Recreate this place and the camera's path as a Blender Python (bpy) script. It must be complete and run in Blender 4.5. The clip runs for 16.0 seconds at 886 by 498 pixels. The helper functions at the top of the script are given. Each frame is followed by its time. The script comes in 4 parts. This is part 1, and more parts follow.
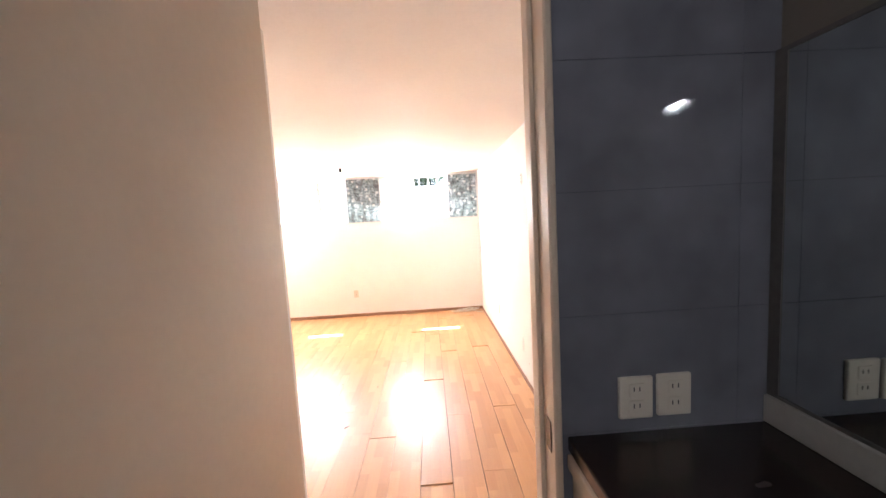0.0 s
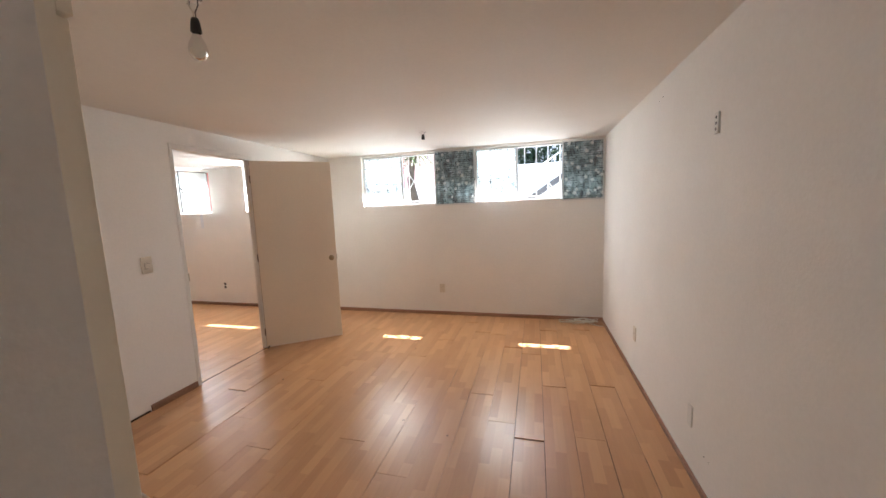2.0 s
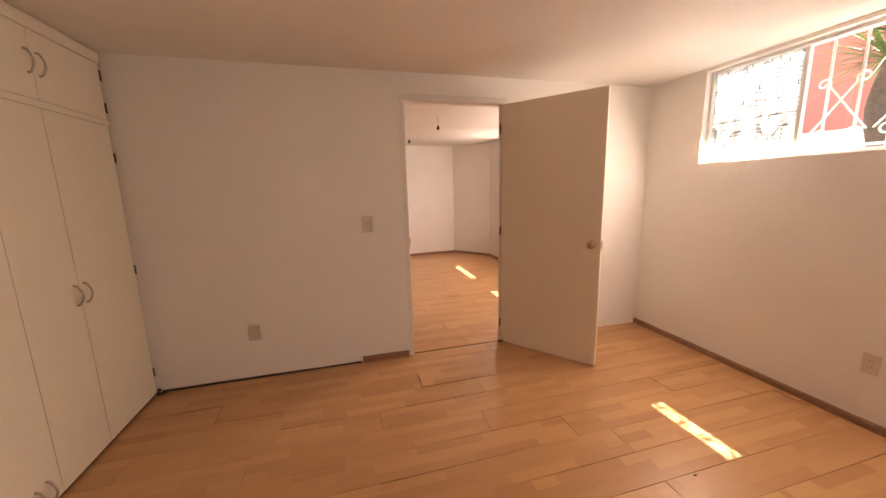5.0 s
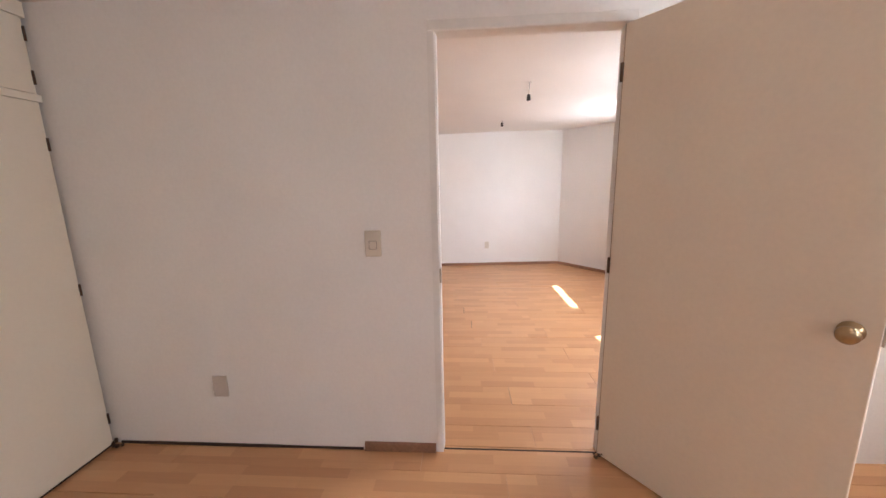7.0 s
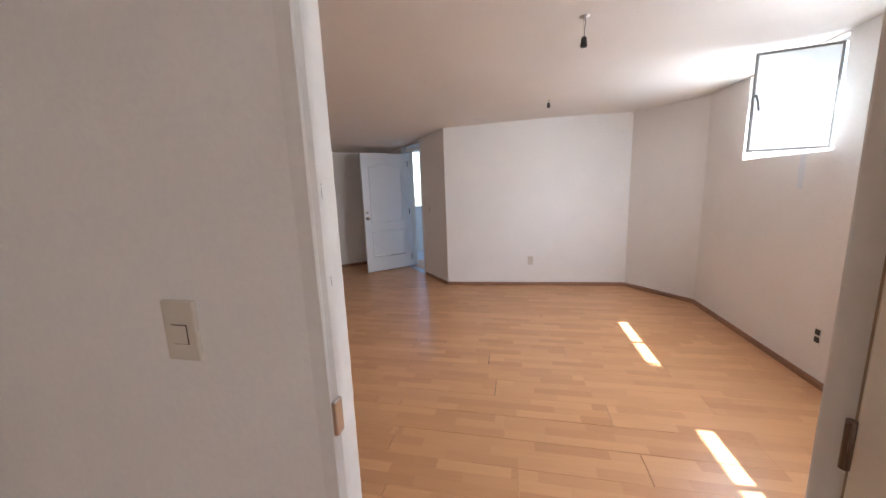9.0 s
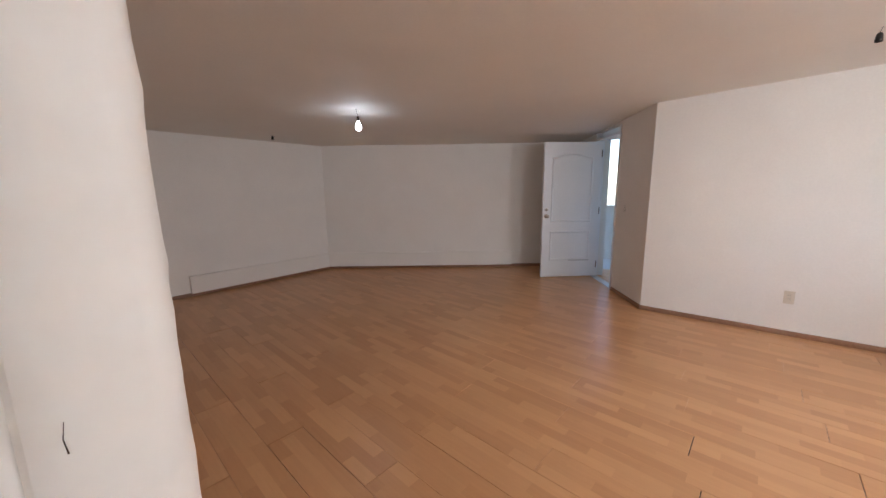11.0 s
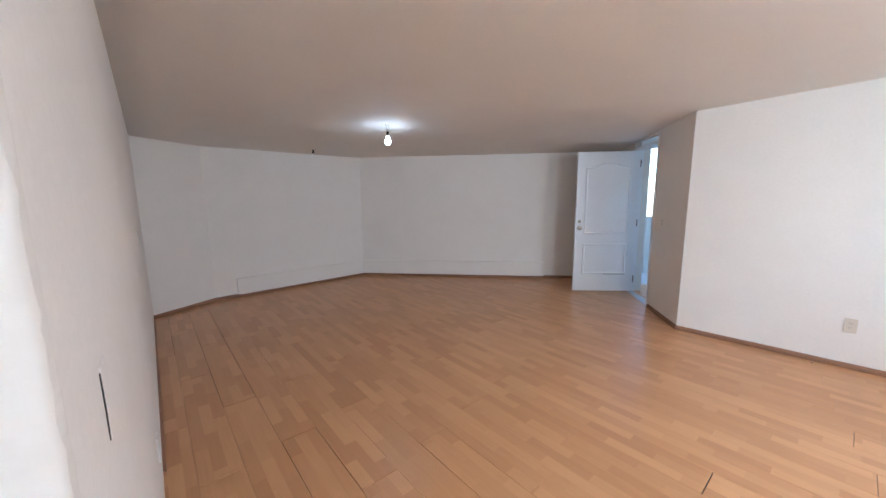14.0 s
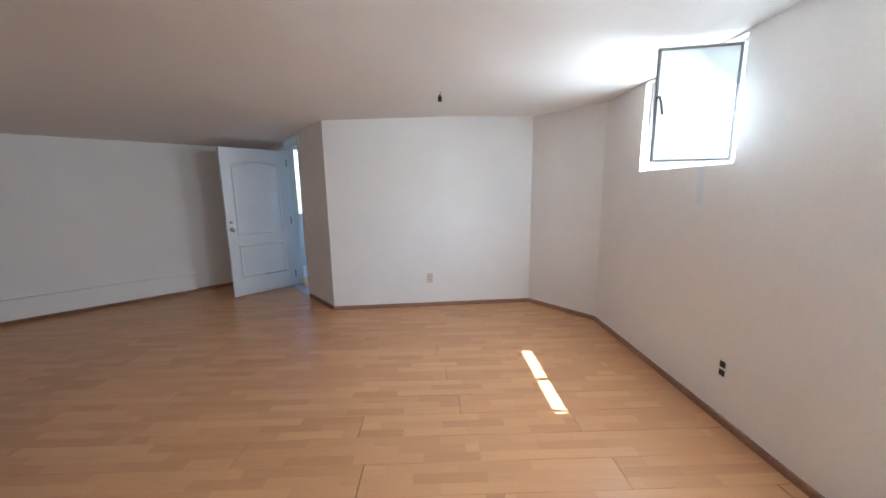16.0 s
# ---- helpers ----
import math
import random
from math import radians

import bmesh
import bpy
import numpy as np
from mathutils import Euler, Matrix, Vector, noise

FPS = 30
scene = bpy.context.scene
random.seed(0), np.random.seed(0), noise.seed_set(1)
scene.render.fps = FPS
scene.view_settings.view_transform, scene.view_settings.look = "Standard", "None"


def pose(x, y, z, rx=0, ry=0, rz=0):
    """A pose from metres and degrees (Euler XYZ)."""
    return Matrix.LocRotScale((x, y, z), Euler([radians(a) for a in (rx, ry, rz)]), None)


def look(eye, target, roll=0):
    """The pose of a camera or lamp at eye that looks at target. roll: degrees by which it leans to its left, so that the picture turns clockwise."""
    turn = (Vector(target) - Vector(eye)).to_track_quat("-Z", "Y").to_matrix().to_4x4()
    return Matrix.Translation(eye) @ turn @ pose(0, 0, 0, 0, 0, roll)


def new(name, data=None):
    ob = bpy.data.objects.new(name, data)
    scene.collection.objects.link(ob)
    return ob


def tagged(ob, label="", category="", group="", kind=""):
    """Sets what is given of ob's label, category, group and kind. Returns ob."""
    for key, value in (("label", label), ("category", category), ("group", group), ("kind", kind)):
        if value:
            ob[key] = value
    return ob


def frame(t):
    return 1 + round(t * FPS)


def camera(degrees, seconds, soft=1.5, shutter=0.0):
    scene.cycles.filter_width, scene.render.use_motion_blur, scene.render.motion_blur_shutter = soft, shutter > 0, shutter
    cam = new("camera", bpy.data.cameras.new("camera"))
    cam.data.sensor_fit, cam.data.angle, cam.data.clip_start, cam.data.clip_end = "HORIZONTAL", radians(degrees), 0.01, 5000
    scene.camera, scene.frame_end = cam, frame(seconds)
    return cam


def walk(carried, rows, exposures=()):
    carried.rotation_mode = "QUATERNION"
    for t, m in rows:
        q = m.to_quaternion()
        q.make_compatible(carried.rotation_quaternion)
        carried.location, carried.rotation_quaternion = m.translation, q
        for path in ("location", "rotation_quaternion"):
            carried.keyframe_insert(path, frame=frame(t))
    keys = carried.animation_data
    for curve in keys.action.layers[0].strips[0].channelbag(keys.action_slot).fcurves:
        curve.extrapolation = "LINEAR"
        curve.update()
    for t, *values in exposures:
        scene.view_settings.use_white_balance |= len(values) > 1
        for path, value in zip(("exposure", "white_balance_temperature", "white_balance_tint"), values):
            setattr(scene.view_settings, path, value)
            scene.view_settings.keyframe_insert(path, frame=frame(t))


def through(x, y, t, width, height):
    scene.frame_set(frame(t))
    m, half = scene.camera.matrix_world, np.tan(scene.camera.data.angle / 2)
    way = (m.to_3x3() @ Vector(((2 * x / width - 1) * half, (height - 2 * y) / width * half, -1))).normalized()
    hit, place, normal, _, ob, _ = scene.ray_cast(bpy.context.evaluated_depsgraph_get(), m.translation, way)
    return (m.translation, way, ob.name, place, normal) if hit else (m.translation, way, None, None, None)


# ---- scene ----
cam = camera(103.7, 16.0)
PATH = [
    (0, (0.274, -0.128, 1.501), (0.346, 1.863, 1.327), -3.19),
    (0.5, (0.252, 0.125, 1.572), (0.103, 2.105, 1.327), -2.52),
    (1, (0.292, 0.407, 1.565), (-0.053, 2.358, 1.3), -2.26),
    (1.5, (0.299, 0.674, 1.508), (-0.163, 2.604, 1.26), -2.46),
    (2, (0.278, 0.936, 1.471), (-0.235, 2.854, 1.233), -2.2),
    (2.5, (0.314, 1.203, 1.362), (-0.22, 3.117, 1.139), -2.33),
    (3, (0.428, 1.544, 1.323), (-0.306, 3.39, 1.097), -2.46),
    (3.5, (0.482, 1.913, 1.329), (-0.599, 3.579, 1.094), -2.45),
    (4, (0.515, 2.244, 1.331), (-1.008, 3.516, 1.083), -2.15),
    (4.5, (0.343, 2.523, 1.373), (-1.453, 3.345, 1.063), -1.7),
    (5, (0.132, 2.741, 1.38), (-1.77, 3.255, 1.033), -1.4),
    (5.2, (0.04, 2.833, 1.419), (-1.882, 3.241, 1.042), -1.4),
    (7.3, (-1.146, 3.371, 1.389), (-3.105, 3.188, 1.035), -1),
    (7.5, (-1.263, 3.402, 1.398), (-3.22, 3.183, 1.046), -0.9),
    (8, (-1.566, 3.477, 1.379), (-3.514, 3.2, 1.024), -1),
    (8.2, (-1.678, 3.517, 1.382), (-3.623, 3.207, 1.032), -1.5),
    (10.3, (-2.483, 3.545, 1.33), (-4.229, 2.635, 0.976), -0.8),
    (10.5, (-2.538, 3.523, 1.32), (-4.207, 2.477, 0.97), -0.7),
    (11, (-2.624, 3.46, 1.345), (-4.068, 2.119, 1.004), -0.8),
    (11.5, (-2.675, 3.427, 1.368), (-3.901, 1.884, 1.026), -0.7),
    (12, (-2.708, 3.495, 1.369), (-3.756, 1.823, 1.042), -0.6),
    (12.5, (-2.713, 3.527, 1.352), (-3.695, 1.812, 1.047), -0.6),
    (13, (-2.754, 3.574, 1.383), (-3.736, 1.858, 1.083), -0.9),
    (13.5, (-2.764, 3.6, 1.414), (-3.858, 1.955, 1.106), -0.7),
    (14, (-2.742, 3.631, 1.397), (-4.014, 2.117, 1.096), -0.6),
    (14.5, (-2.772, 3.696, 1.356), (-4.254, 2.382, 1.08), -0.6),
    (15, (-2.798, 3.708, 1.343), (-4.528, 2.745, 1.058), -0.5),
    (15.5, (-2.751, 3.699, 1.347), (-4.664, 3.2, 1.044), -0.6),
    (16, (-2.79, 3.775, 1.398), (-4.762, 3.814, 1.063), -0.9),
]
walk(cam, [(t, look(e, g, r)) for t, e, g, r in PATH],
     exposures=((0.0, 4.45, 6450, 15), (0.5, 4.05, 6300, 14), (1.0, 3.4, 5950, 9), (1.5, 2.65, 5850, 8), (2.0, 2.5, 6100, 7), (2.5, 2.4, 6950, 10),
                (3.5, 2.32, 7900, 15), (5.2, 2.33, 8900, 28), (7.5, 2.92, 5250, 8), (8.2, 2.53, 5100, 6), (10.3, 2.4, 6900, 12), (11.0, 2.47, 6000, 9),
                (12.5, 2.87, 5350, 6), (14.5, 2.93, 5130, 1), (15.0, 2.78, 5020, 0), (15.5, 2.58, 5080, 0), (16.0, 2.38, 5200, 1)))

# ---- world and light ----
SUN_EL = 60.3
world = bpy.data.worlds.new("world")
scene.world = world
world.use_nodes = True
wn = world.node_tree.nodes
sky = wn.new("ShaderNodeTexSky")
sky.sky_type = "NISHITA"
sky.sun_disc = False
sky.sun_elevation = radians(SUN_EL)
sky.sun_rotation = radians(-2.0)
world.node_tree.links.new(sky.outputs[0], wn["Background"].inputs[0])
wn["Background"].inputs[1].default_value = 0.15
sun = new("sun", bpy.data.lights.new("sun", "SUN"))
sun.data.energy, sun.data.angle, sun.data.color = 5.0, radians(0.5), (1, 0.985, 0.96)
sun.matrix_world = look((0, 0, 12), (0.03, -1.0, 12 - math.tan(radians(SUN_EL))))


def window_light(x0, x1, z0, z1, y, watts, color=(1.0, 0.97, 0.93), dip=0.3):
    """Sky light arriving in a window's opening."""
    lamp_data = bpy.data.lights.new("window_light", "AREA")
    lamp_data.shape, lamp_data.size, lamp_data.size_y, lamp_data.energy = "RECTANGLE", x1 - x0, z1 - z0, watts
    lamp_data.color = color
    ob_ = new("window_light", lamp_data)
    ob_.matrix_world = look(((x0 + x1) / 2, y, (z0 + z1) / 2), ((x0 + x1) / 2, y - 1, (z0 + z1) / 2 - dip))


window_light(-2.04, -1.51, 1.55, 1.80, 5.485, 3.1, (1.0, 0.97, 0.94), 0.75)
window_light(-2.03, -1.52, 1.82, 2.15, 5.546, 1.1, (1.0, 0.98, 0.97), 0.0)
window_light(-0.44, 0.04, 1.55, 1.80, 5.485, 2.9, (1.0, 0.97, 0.94), 0.75)
window_light(-0.43, 0.03, 1.82, 2.15, 5.546, 1.0, (1.0, 0.98, 0.97), 0.0)
window_light(-5.65, -4.79, 1.55, 2.0, 5.61, 5.5, (0.98, 0.98, 0.98), 0.9)
window_light(-4.06, -3.28, 1.55, 2.0, 5.61, 8.6, (0.98, 0.98, 0.98), 0.9)


# ---- materials ----
def mat(name, color, rough=0.6, metal=0.0, spread=0.06, scale=3.0, fine=60.0, bump=0.1, bump_scale=40.0, coat=0.0,
        wave=0.0, wave_scale=2.5, rough_spread=0.1):
    """Painted or plain surface: colour varied at two scales, fine bump and, where asked, a slow wave."""
    m = bpy.data.materials.new(name)
    m.use_nodes = True
    nt = m.node_tree
    n, k = nt.nodes, nt.links
    b = n["Principled BSDF"]
    b.inputs["Roughness"].default_value = rough
    b.inputs["Metallic"].default_value = metal
    b.inputs["Coat Weight"].default_value = coat
    b.inputs["Coat Roughness"].default_value = 0.12
    tc = n.new("ShaderNodeTexCoord")
    big, small = n.new("ShaderNodeTexNoise"), n.new("ShaderNodeTexNoise")
    big.inputs["Scale"].default_value, small.inputs["Scale"].default_value = scale, fine
    big.inputs["Detail"].default_value = 4
    for t in (big, small):
        k.new(tc.outputs["Object"], t.inputs["Vector"])
    add = n.new("ShaderNodeMath")
    add.operation = "ADD"
    k.new(big.outputs[0], add.inputs[0])
    k.new(small.outputs[0], add.inputs[1])
    ramp = n.new("ShaderNodeMapRange")
    ramp.inputs["From Min"].default_value, ramp.inputs["From Max"].default_value = 0.6, 1.4
    ramp.inputs["To Min"].default_value, ramp.inputs["To Max"].default_value = 1 - spread, 1 + spread
    k.new(add.outputs[0], ramp.inputs[0])
    mul = n.new("ShaderNodeVectorMath")
    mul.operation = "SCALE"
    mul.inputs[0].default_value = color
    k.new(ramp.outputs[0], mul.inputs["Scale"])
    k.new(mul.outputs[0], b.inputs["Base Color"])
    rr = n.new("ShaderNodeMapRange")
    rr.inputs["To Min"].default_value, rr.inputs["To Max"].default_value = max(rough - rough_spread, 0.02), min(rough + rough_spread, 1)
    k.new(big.outputs[0], rr.inputs[0])
    k.new(rr.outputs[0], b.inputs["Roughness"])
    grain = n.new("ShaderNodeTexNoise")
    grain.inputs["Scale"].default_value = bump_scale
    k.new(tc.outputs["Object"], grain.inputs["Vector"])
    bn = n.new("ShaderNodeBump")
    bn.inputs["Strength"].default_value = bump
    bn.inputs["Distance"].default_value = 0.004
    k.new(grain.outputs[0], bn.inputs["Height"])
    k.new(bn.outputs[0], b.inputs["Normal"])
    if wave:
        slow = n.new("ShaderNodeTexNoise")
        slow.inputs["Scale"].default_value = wave_scale
        slow.inputs["Detail"].default_value = 1
        k.new(tc.outputs["Object"], slow.inputs["Vector"])
        b2 = n.new("ShaderNodeBump")
        b2.inputs["Strength"].default_value = wave
        b2.inputs["Distance"].default_value = 0.04
        k.new(slow.outputs[0], b2.inputs["Height"])
        k.new(b2.outputs[0], bn.inputs["Normal"])
    return m


plaster = mat("plaster", (0.885, 0.85, 0.81), 0.75, spread=0.03, bump=0.15, bump_scale=80, wave=0.35)
ceiling_paint = mat("ceiling_paint", (0.86, 0.82, 0.77), 0.75, spread=0.025, bump=0.15, bump_scale=70, wave=0.45, wave_scale=1.8)
door_cream = mat("door_cream", (0.86, 0.75, 0.62), 0.5, spread=0.03, bump=0.08, bump_scale=120)
door_white = mat("door_white", (0.80, 0.81, 0.83), 0.4, spread=0.03, bump=0.05, bump_scale=150)
lining_paint = mat("lining_paint", (0.82, 0.785, 0.74), 0.55, spread=0.05, fine=25, bump=0.25, bump_scale=35)
frame_paint = mat("frame_paint", (0.66, 0.53, 0.41), 0.45, spread=0.06, fine=25, bump=0.3, bump_scale=35)
wardrobe_paint = mat("wardrobe_paint", (0.80, 0.72, 0.59), 0.5, spread=0.02, bump=0.05, bump_scale=120)
skirting = mat("skirting_wood", (0.30, 0.155, 0.09), 0.5, spread=0.25, scale=6, bump=0.2)
bare_wood = mat("bare_wood", (0.36, 0.24, 0.15), 0.6, spread=0.2, scale=8, bump=0.2)
seam_dark = mat("seam_dark", (0.05, 0.03, 0.02), 0.8)
brass = mat("old_brass", (0.42, 0.31, 0.18), 0.3, 1.0, spread=0.1)
hardware = mat("satin_nickel", (0.55, 0.5, 0.44), 0.3, 1.0, spread=0.08)
hinge_metal = mat("hinge_bronze", (0.16, 0.11, 0.08), 0.45, 1.0, spread=0.2)
plastic = mat("ivory_plastic", (0.70, 0.63, 0.53), 0.4, spread=0.02, bump=0.02)
plastic_faded = mat("faded_plastic", (0.62, 0.54, 0.47), 0.5, spread=0.05, bump=0.02)
plastic_white = mat("white_plastic", (0.78, 0.76, 0.72), 0.4, spread=0.02, bump=0.02)
black = mat("black_plastic", (0.02, 0.018, 0.016), 0.4, spread=0.2)
alu = mat("white_aluminium", (0.72, 0.72, 0.71), 0.4, spread=0.05, bump=0.03)
iron_white = mat("white_iron", (0.80, 0.80, 0.78), 0.45, spread=0.06)
steel_grey = mat("steel_grey", (0.27, 0.26, 0.25), 0.5, spread=0.2)
iron_dark = mat("dark_iron", (0.10, 0.09, 0.085), 0.5, spread=0.2)
tile_grey = mat("grey_tile", (0.175, 0.175, 0.20), 0.06, rough_spread=0.015, spread=0.25, scale=3.5, fine=9, bump=0.04, bump_scale=15)
grout = mat("grout", (0.085, 0.087, 0.10), 0.8)
granite = mat("brown_granite", (0.022, 0.013, 0.011), 0.25, spread=0.5, fine=180)
cabinet_wood = mat("cabinet_wood", (0.55, 0.44, 0.34), 0.5, spread=0.1)
# bathroom beige, with the room's dimness put into a dark base colour
bath_paint_dimmed = mat("bath_paint_dimmed", (0.17, 0.14, 0.12), 0.7, spread=0.04)
concrete = mat("concrete", (0.50, 0.48, 0.45), 0.85, spread=0.15, scale=1.2, fine=30, bump=0.3)
hall_tile = mat("hall_tile", (0.55, 0.56, 0.58), 0.4, spread=0.08)
outside_white = mat("outside_white", (0.78, 0.76, 0.72), 0.85, spread=0.06, scale=0.8, bump=0.3)
outside_red = mat("outside_red", (0.60, 0.19, 0.15), 0.85, spread=0.12, scale=0.7, bump=0.3)
leaf_green = mat("leaf_green", (0.11, 0.17, 0.045), 0.5, spread=0.4, scale=9)
leaf_dark = mat("leaf_dark", (0.035, 0.06, 0.022), 0.55, spread=0.5, scale=6)
leaf_lime = mat("leaf_lime", (0.20, 0.28, 0.05), 0.5, spread=0.35, scale=12)
bark = mat("bark", (0.10, 0.075, 0.055), 0.9, spread=0.4, scale=14, bump=0.8)
cable_white = mat("cable_white", (0.74, 0.69, 0.60), 0.5, spread=0.05)
asphalt_roof = mat("roof_coat", (0.30, 0.28, 0.26), 0.9, spread=0.15)


def glass_material(name):
    m = bpy.data.materials.new(name)
    m.use_nodes = True
    n, k = m.node_tree.nodes, m.node_tree.links
    n.remove(n["Principled BSDF"])
    clear, gloss, mix, fres = (n.new("ShaderNodeBsdfTransparent"), n.new("ShaderNodeBsdfGlossy"),
                               n.new("ShaderNodeMixShader"), n.new("ShaderNodeFresnel"))
    clear.inputs[0].default_value = (0.93, 0.95, 0.94, 1)
    gloss.inputs["Roughness"].default_value = 0.02
    fres.inputs[0].default_value = 1.45
    k.new(fres.outputs[0], mix.inputs[0])
    k.new(clear.outputs[0], mix.inputs[1])
    k.new(gloss.outputs[0], mix.inputs[2])
    k.new(mix.outputs[0], n["Material Output"].inputs[0])
    return m


def film_material(name, through, base, patterned=True):
    """Decorative window film: stacked blocks in grey-blue with dark outlines and pale blossoms; lets diffused light through."""
    m = bpy.data.materials.new(name)
    m.use_nodes = True
    n, k = m.node_tree.nodes, m.node_tree.links
    n.remove(n["Principled BSDF"])
    dif, tra, mix, gl, mix2 = (n.new("ShaderNodeBsdfDiffuse"), n.new("ShaderNodeBsdfTranslucent"), n.new("ShaderNodeMixShader"),
                               n.new("ShaderNodeBsdfGlossy"), n.new("ShaderNodeMixShader"))
    mix.inputs[0].default_value = through
    mix2.inputs[0].default_value = 0.04
    gl.inputs["Roughness"].default_value = 0.15
    k.new(dif.outputs[0], mix.inputs[1])
    k.new(tra.outputs[0], mix.inputs[2])
    k.new(mix.outputs[0], mix2.inputs[1])
    k.new(gl.outputs[0], mix2.inputs[2])
    k.new(mix2.outputs[0], n["Material Output"].inputs[0])
    if not patterned:
        for s in (dif, tra):
            s.inputs[0].default_value = (*base, 1)
        return m
    tc = n.new("ShaderNodeTexCoord")
    sep, com = n.new("ShaderNodeSeparateXYZ"), n.new("ShaderNodeCombineXYZ")
    k.new(tc.outputs["Object"], sep.inputs[0])
    warp = n.new("ShaderNodeTexNoise")
    warp.inputs["Scale"].default_value = 9
    k.new(tc.outputs["Object"], warp.inputs["Vector"])
    off = n.new("ShaderNodeMath")
    off.operation = "MULTIPLY_ADD"
    off.inputs[1].default_value = 0.016
    k.new(warp.outputs[0], off.inputs[0])
    k.new(sep.outputs["Z"], off.inputs[2])
    k.new(sep.outputs["X"], com.inputs[0])
    k.new(off.outputs[0], com.inputs[1])
    def op(kind, a, b_=None, c=None):
        q = n.new("ShaderNodeMath")
        q.operation = kind
        for i, v in enumerate((a, b_, c)):
            if v is None:
                continue
            if isinstance(v, (int, float)):
                q.inputs[i].default_value = v
            else:
                k.new(v, q.inputs[i])
        return q.outputs[0]

    def stretched(sx, sz, detail=2):
        mp = n.new("ShaderNodeVectorMath")
        mp.operation = "MULTIPLY"
        mp.inputs[1].default_value = (sx, sz, 1)
        k.new(com.outputs[0], mp.inputs[0])
        t = n.new("ShaderNodeTexNoise")
        t.inputs["Scale"].default_value = 1.0
        t.inputs["Detail"].default_value = detail
        k.new(mp.outputs[0], t.inputs["Vector"])
        return t.outputs[0]

    # soft upright bands of grey, teal and pale blue
    bands = n.new("ShaderNodeValToRGB")
    el = bands.color_ramp.elements
    el[0].position, el[0].color = 0.34, (*[c * 0.55 for c in base], 1)
    el[1].position, el[1].color = 0.70, (*[min(c * 1.55, 0.85) for c in base], 1)
    mid = el.new(0.5)
    mid.color = (base[0] * 0.86, base[1] * 0.97, base[2] * 0.98, 1)
    k.new(stretched(17, 6), bands.inputs[0])
    # broken dark strokes lying across, in uneven rows
    row = op("MULTIPLY", off.outputs[0], 38.0)
    near_line = op("LESS_THAN", op("FRACT", row), 0.15)
    rows_com = n.new("ShaderNodeCombineXYZ")
    k.new(op("MULTIPLY", sep.outputs["X"], 13.0), rows_com.inputs[0])
    k.new(op("MULTIPLY", op("FLOOR", row), 7.31), rows_com.inputs[1])
    broken = n.new("ShaderNodeTexNoise")
    broken.inputs["Scale"].default_value = 1.0
    k.new(rows_com.outputs[0], broken.inputs["Vector"])
    stroke = op("MULTIPLY", near_line, op("GREATER_THAN", broken.outputs[0], 0.44))
    # upright joints between the blocks of each row, and a tone of its own for every block
    along = op("ADD", op("MULTIPLY", sep.outputs["X"], 12.0), op("MULTIPLY", op("FLOOR", row), 0.618))
    upright = op("MULTIPLY", op("LESS_THAN", op("FRACT", along), 0.075), op("GREATER_THAN", broken.outputs[0], 0.54))
    block_com = n.new("ShaderNodeCombineXYZ")
    k.new(op("FLOOR", along), block_com.inputs[0])
    k.new(op("FLOOR", row), block_com.inputs[1])
    block = n.new("ShaderNodeTexWhiteNoise")
    k.new(block_com.outputs[0], block.inputs["Vector"])
    toned = n.new("ShaderNodeVectorMath")
    toned.operation = "SCALE"
    k.new(bands.outputs[0], toned.inputs[0])
    k.new(op("MULTIPLY_ADD", block.outputs["Value"], 0.3, 0.86), toned.inputs["Scale"])
    curls = op("LESS_THAN", op("ABSOLUTE", op("SUBTRACT", stretched(60, 60, 1), 0.5)), 0.018)
    curls = op("MULTIPLY", curls, op("GREATER_THAN", stretched(15, 22), 0.53))
    ink = op("MAXIMUM", op("MAXIMUM", stroke, upright), curls)
    m1 = n.new("ShaderNodeMixRGB")
    m1.inputs[2].default_value = (0.02, 0.022, 0.032, 1)
    k.new(ink, m1.inputs[0])
    k.new(toned.outputs[0], m1.inputs[1])
    # five-petalled blossoms
    cells = n.new("ShaderNodeTexVoronoi")
    cells.inputs["Scale"].default_value = 10.0
    cells.voronoi_dimensions = "2D"
    k.new(com.outputs[0], cells.inputs["Vector"])
    delta, dsep, csep = n.new("ShaderNodeVectorMath"), n.new("ShaderNodeSeparateXYZ"), n.new("ShaderNodeSeparateXYZ")
    delta.operation = "SUBTRACT"
    k.new(com.outputs[0], delta.inputs[0])
    k.new(cells.outputs["Position"], delta.inputs[1])
    k.new(delta.outputs[0], dsep.inputs[0])
    k.new(cells.outputs["Color"], csep.inputs[0])
    rad = op("SQRT", op("ADD", op("MULTIPLY", dsep.outputs[0], dsep.outputs[0]), op("MULTIPLY", dsep.outputs[1], dsep.outputs[1])))
    turn = op("ADD", op("MULTIPLY", op("ARCTAN2", dsep.outputs[1], dsep.outputs[0]), 5.0), op("MULTIPLY", csep.outputs[0], 6.0))
    reach = op("MULTIPLY", op("MULTIPLY_ADD", op("COSINE", turn), 0.25, 0.75), op("MULTIPLY_ADD", csep.outputs[1], 0.012, 0.017))
    bloom = op("MULTIPLY", op("LESS_THAN", rad, reach), op("GREATER_THAN", csep.outputs[2], 0.3))
    bloom = op("MULTIPLY", bloom, op("GREATER_THAN", rad, 0.0035))
    m2 = n.new("ShaderNodeMixRGB")
    m2.inputs[2].default_value = (0.86, 0.88, 0.86, 1)
    k.new(bloom, m2.inputs[0])
    k.new(m1.outputs[0], m2.inputs[1])
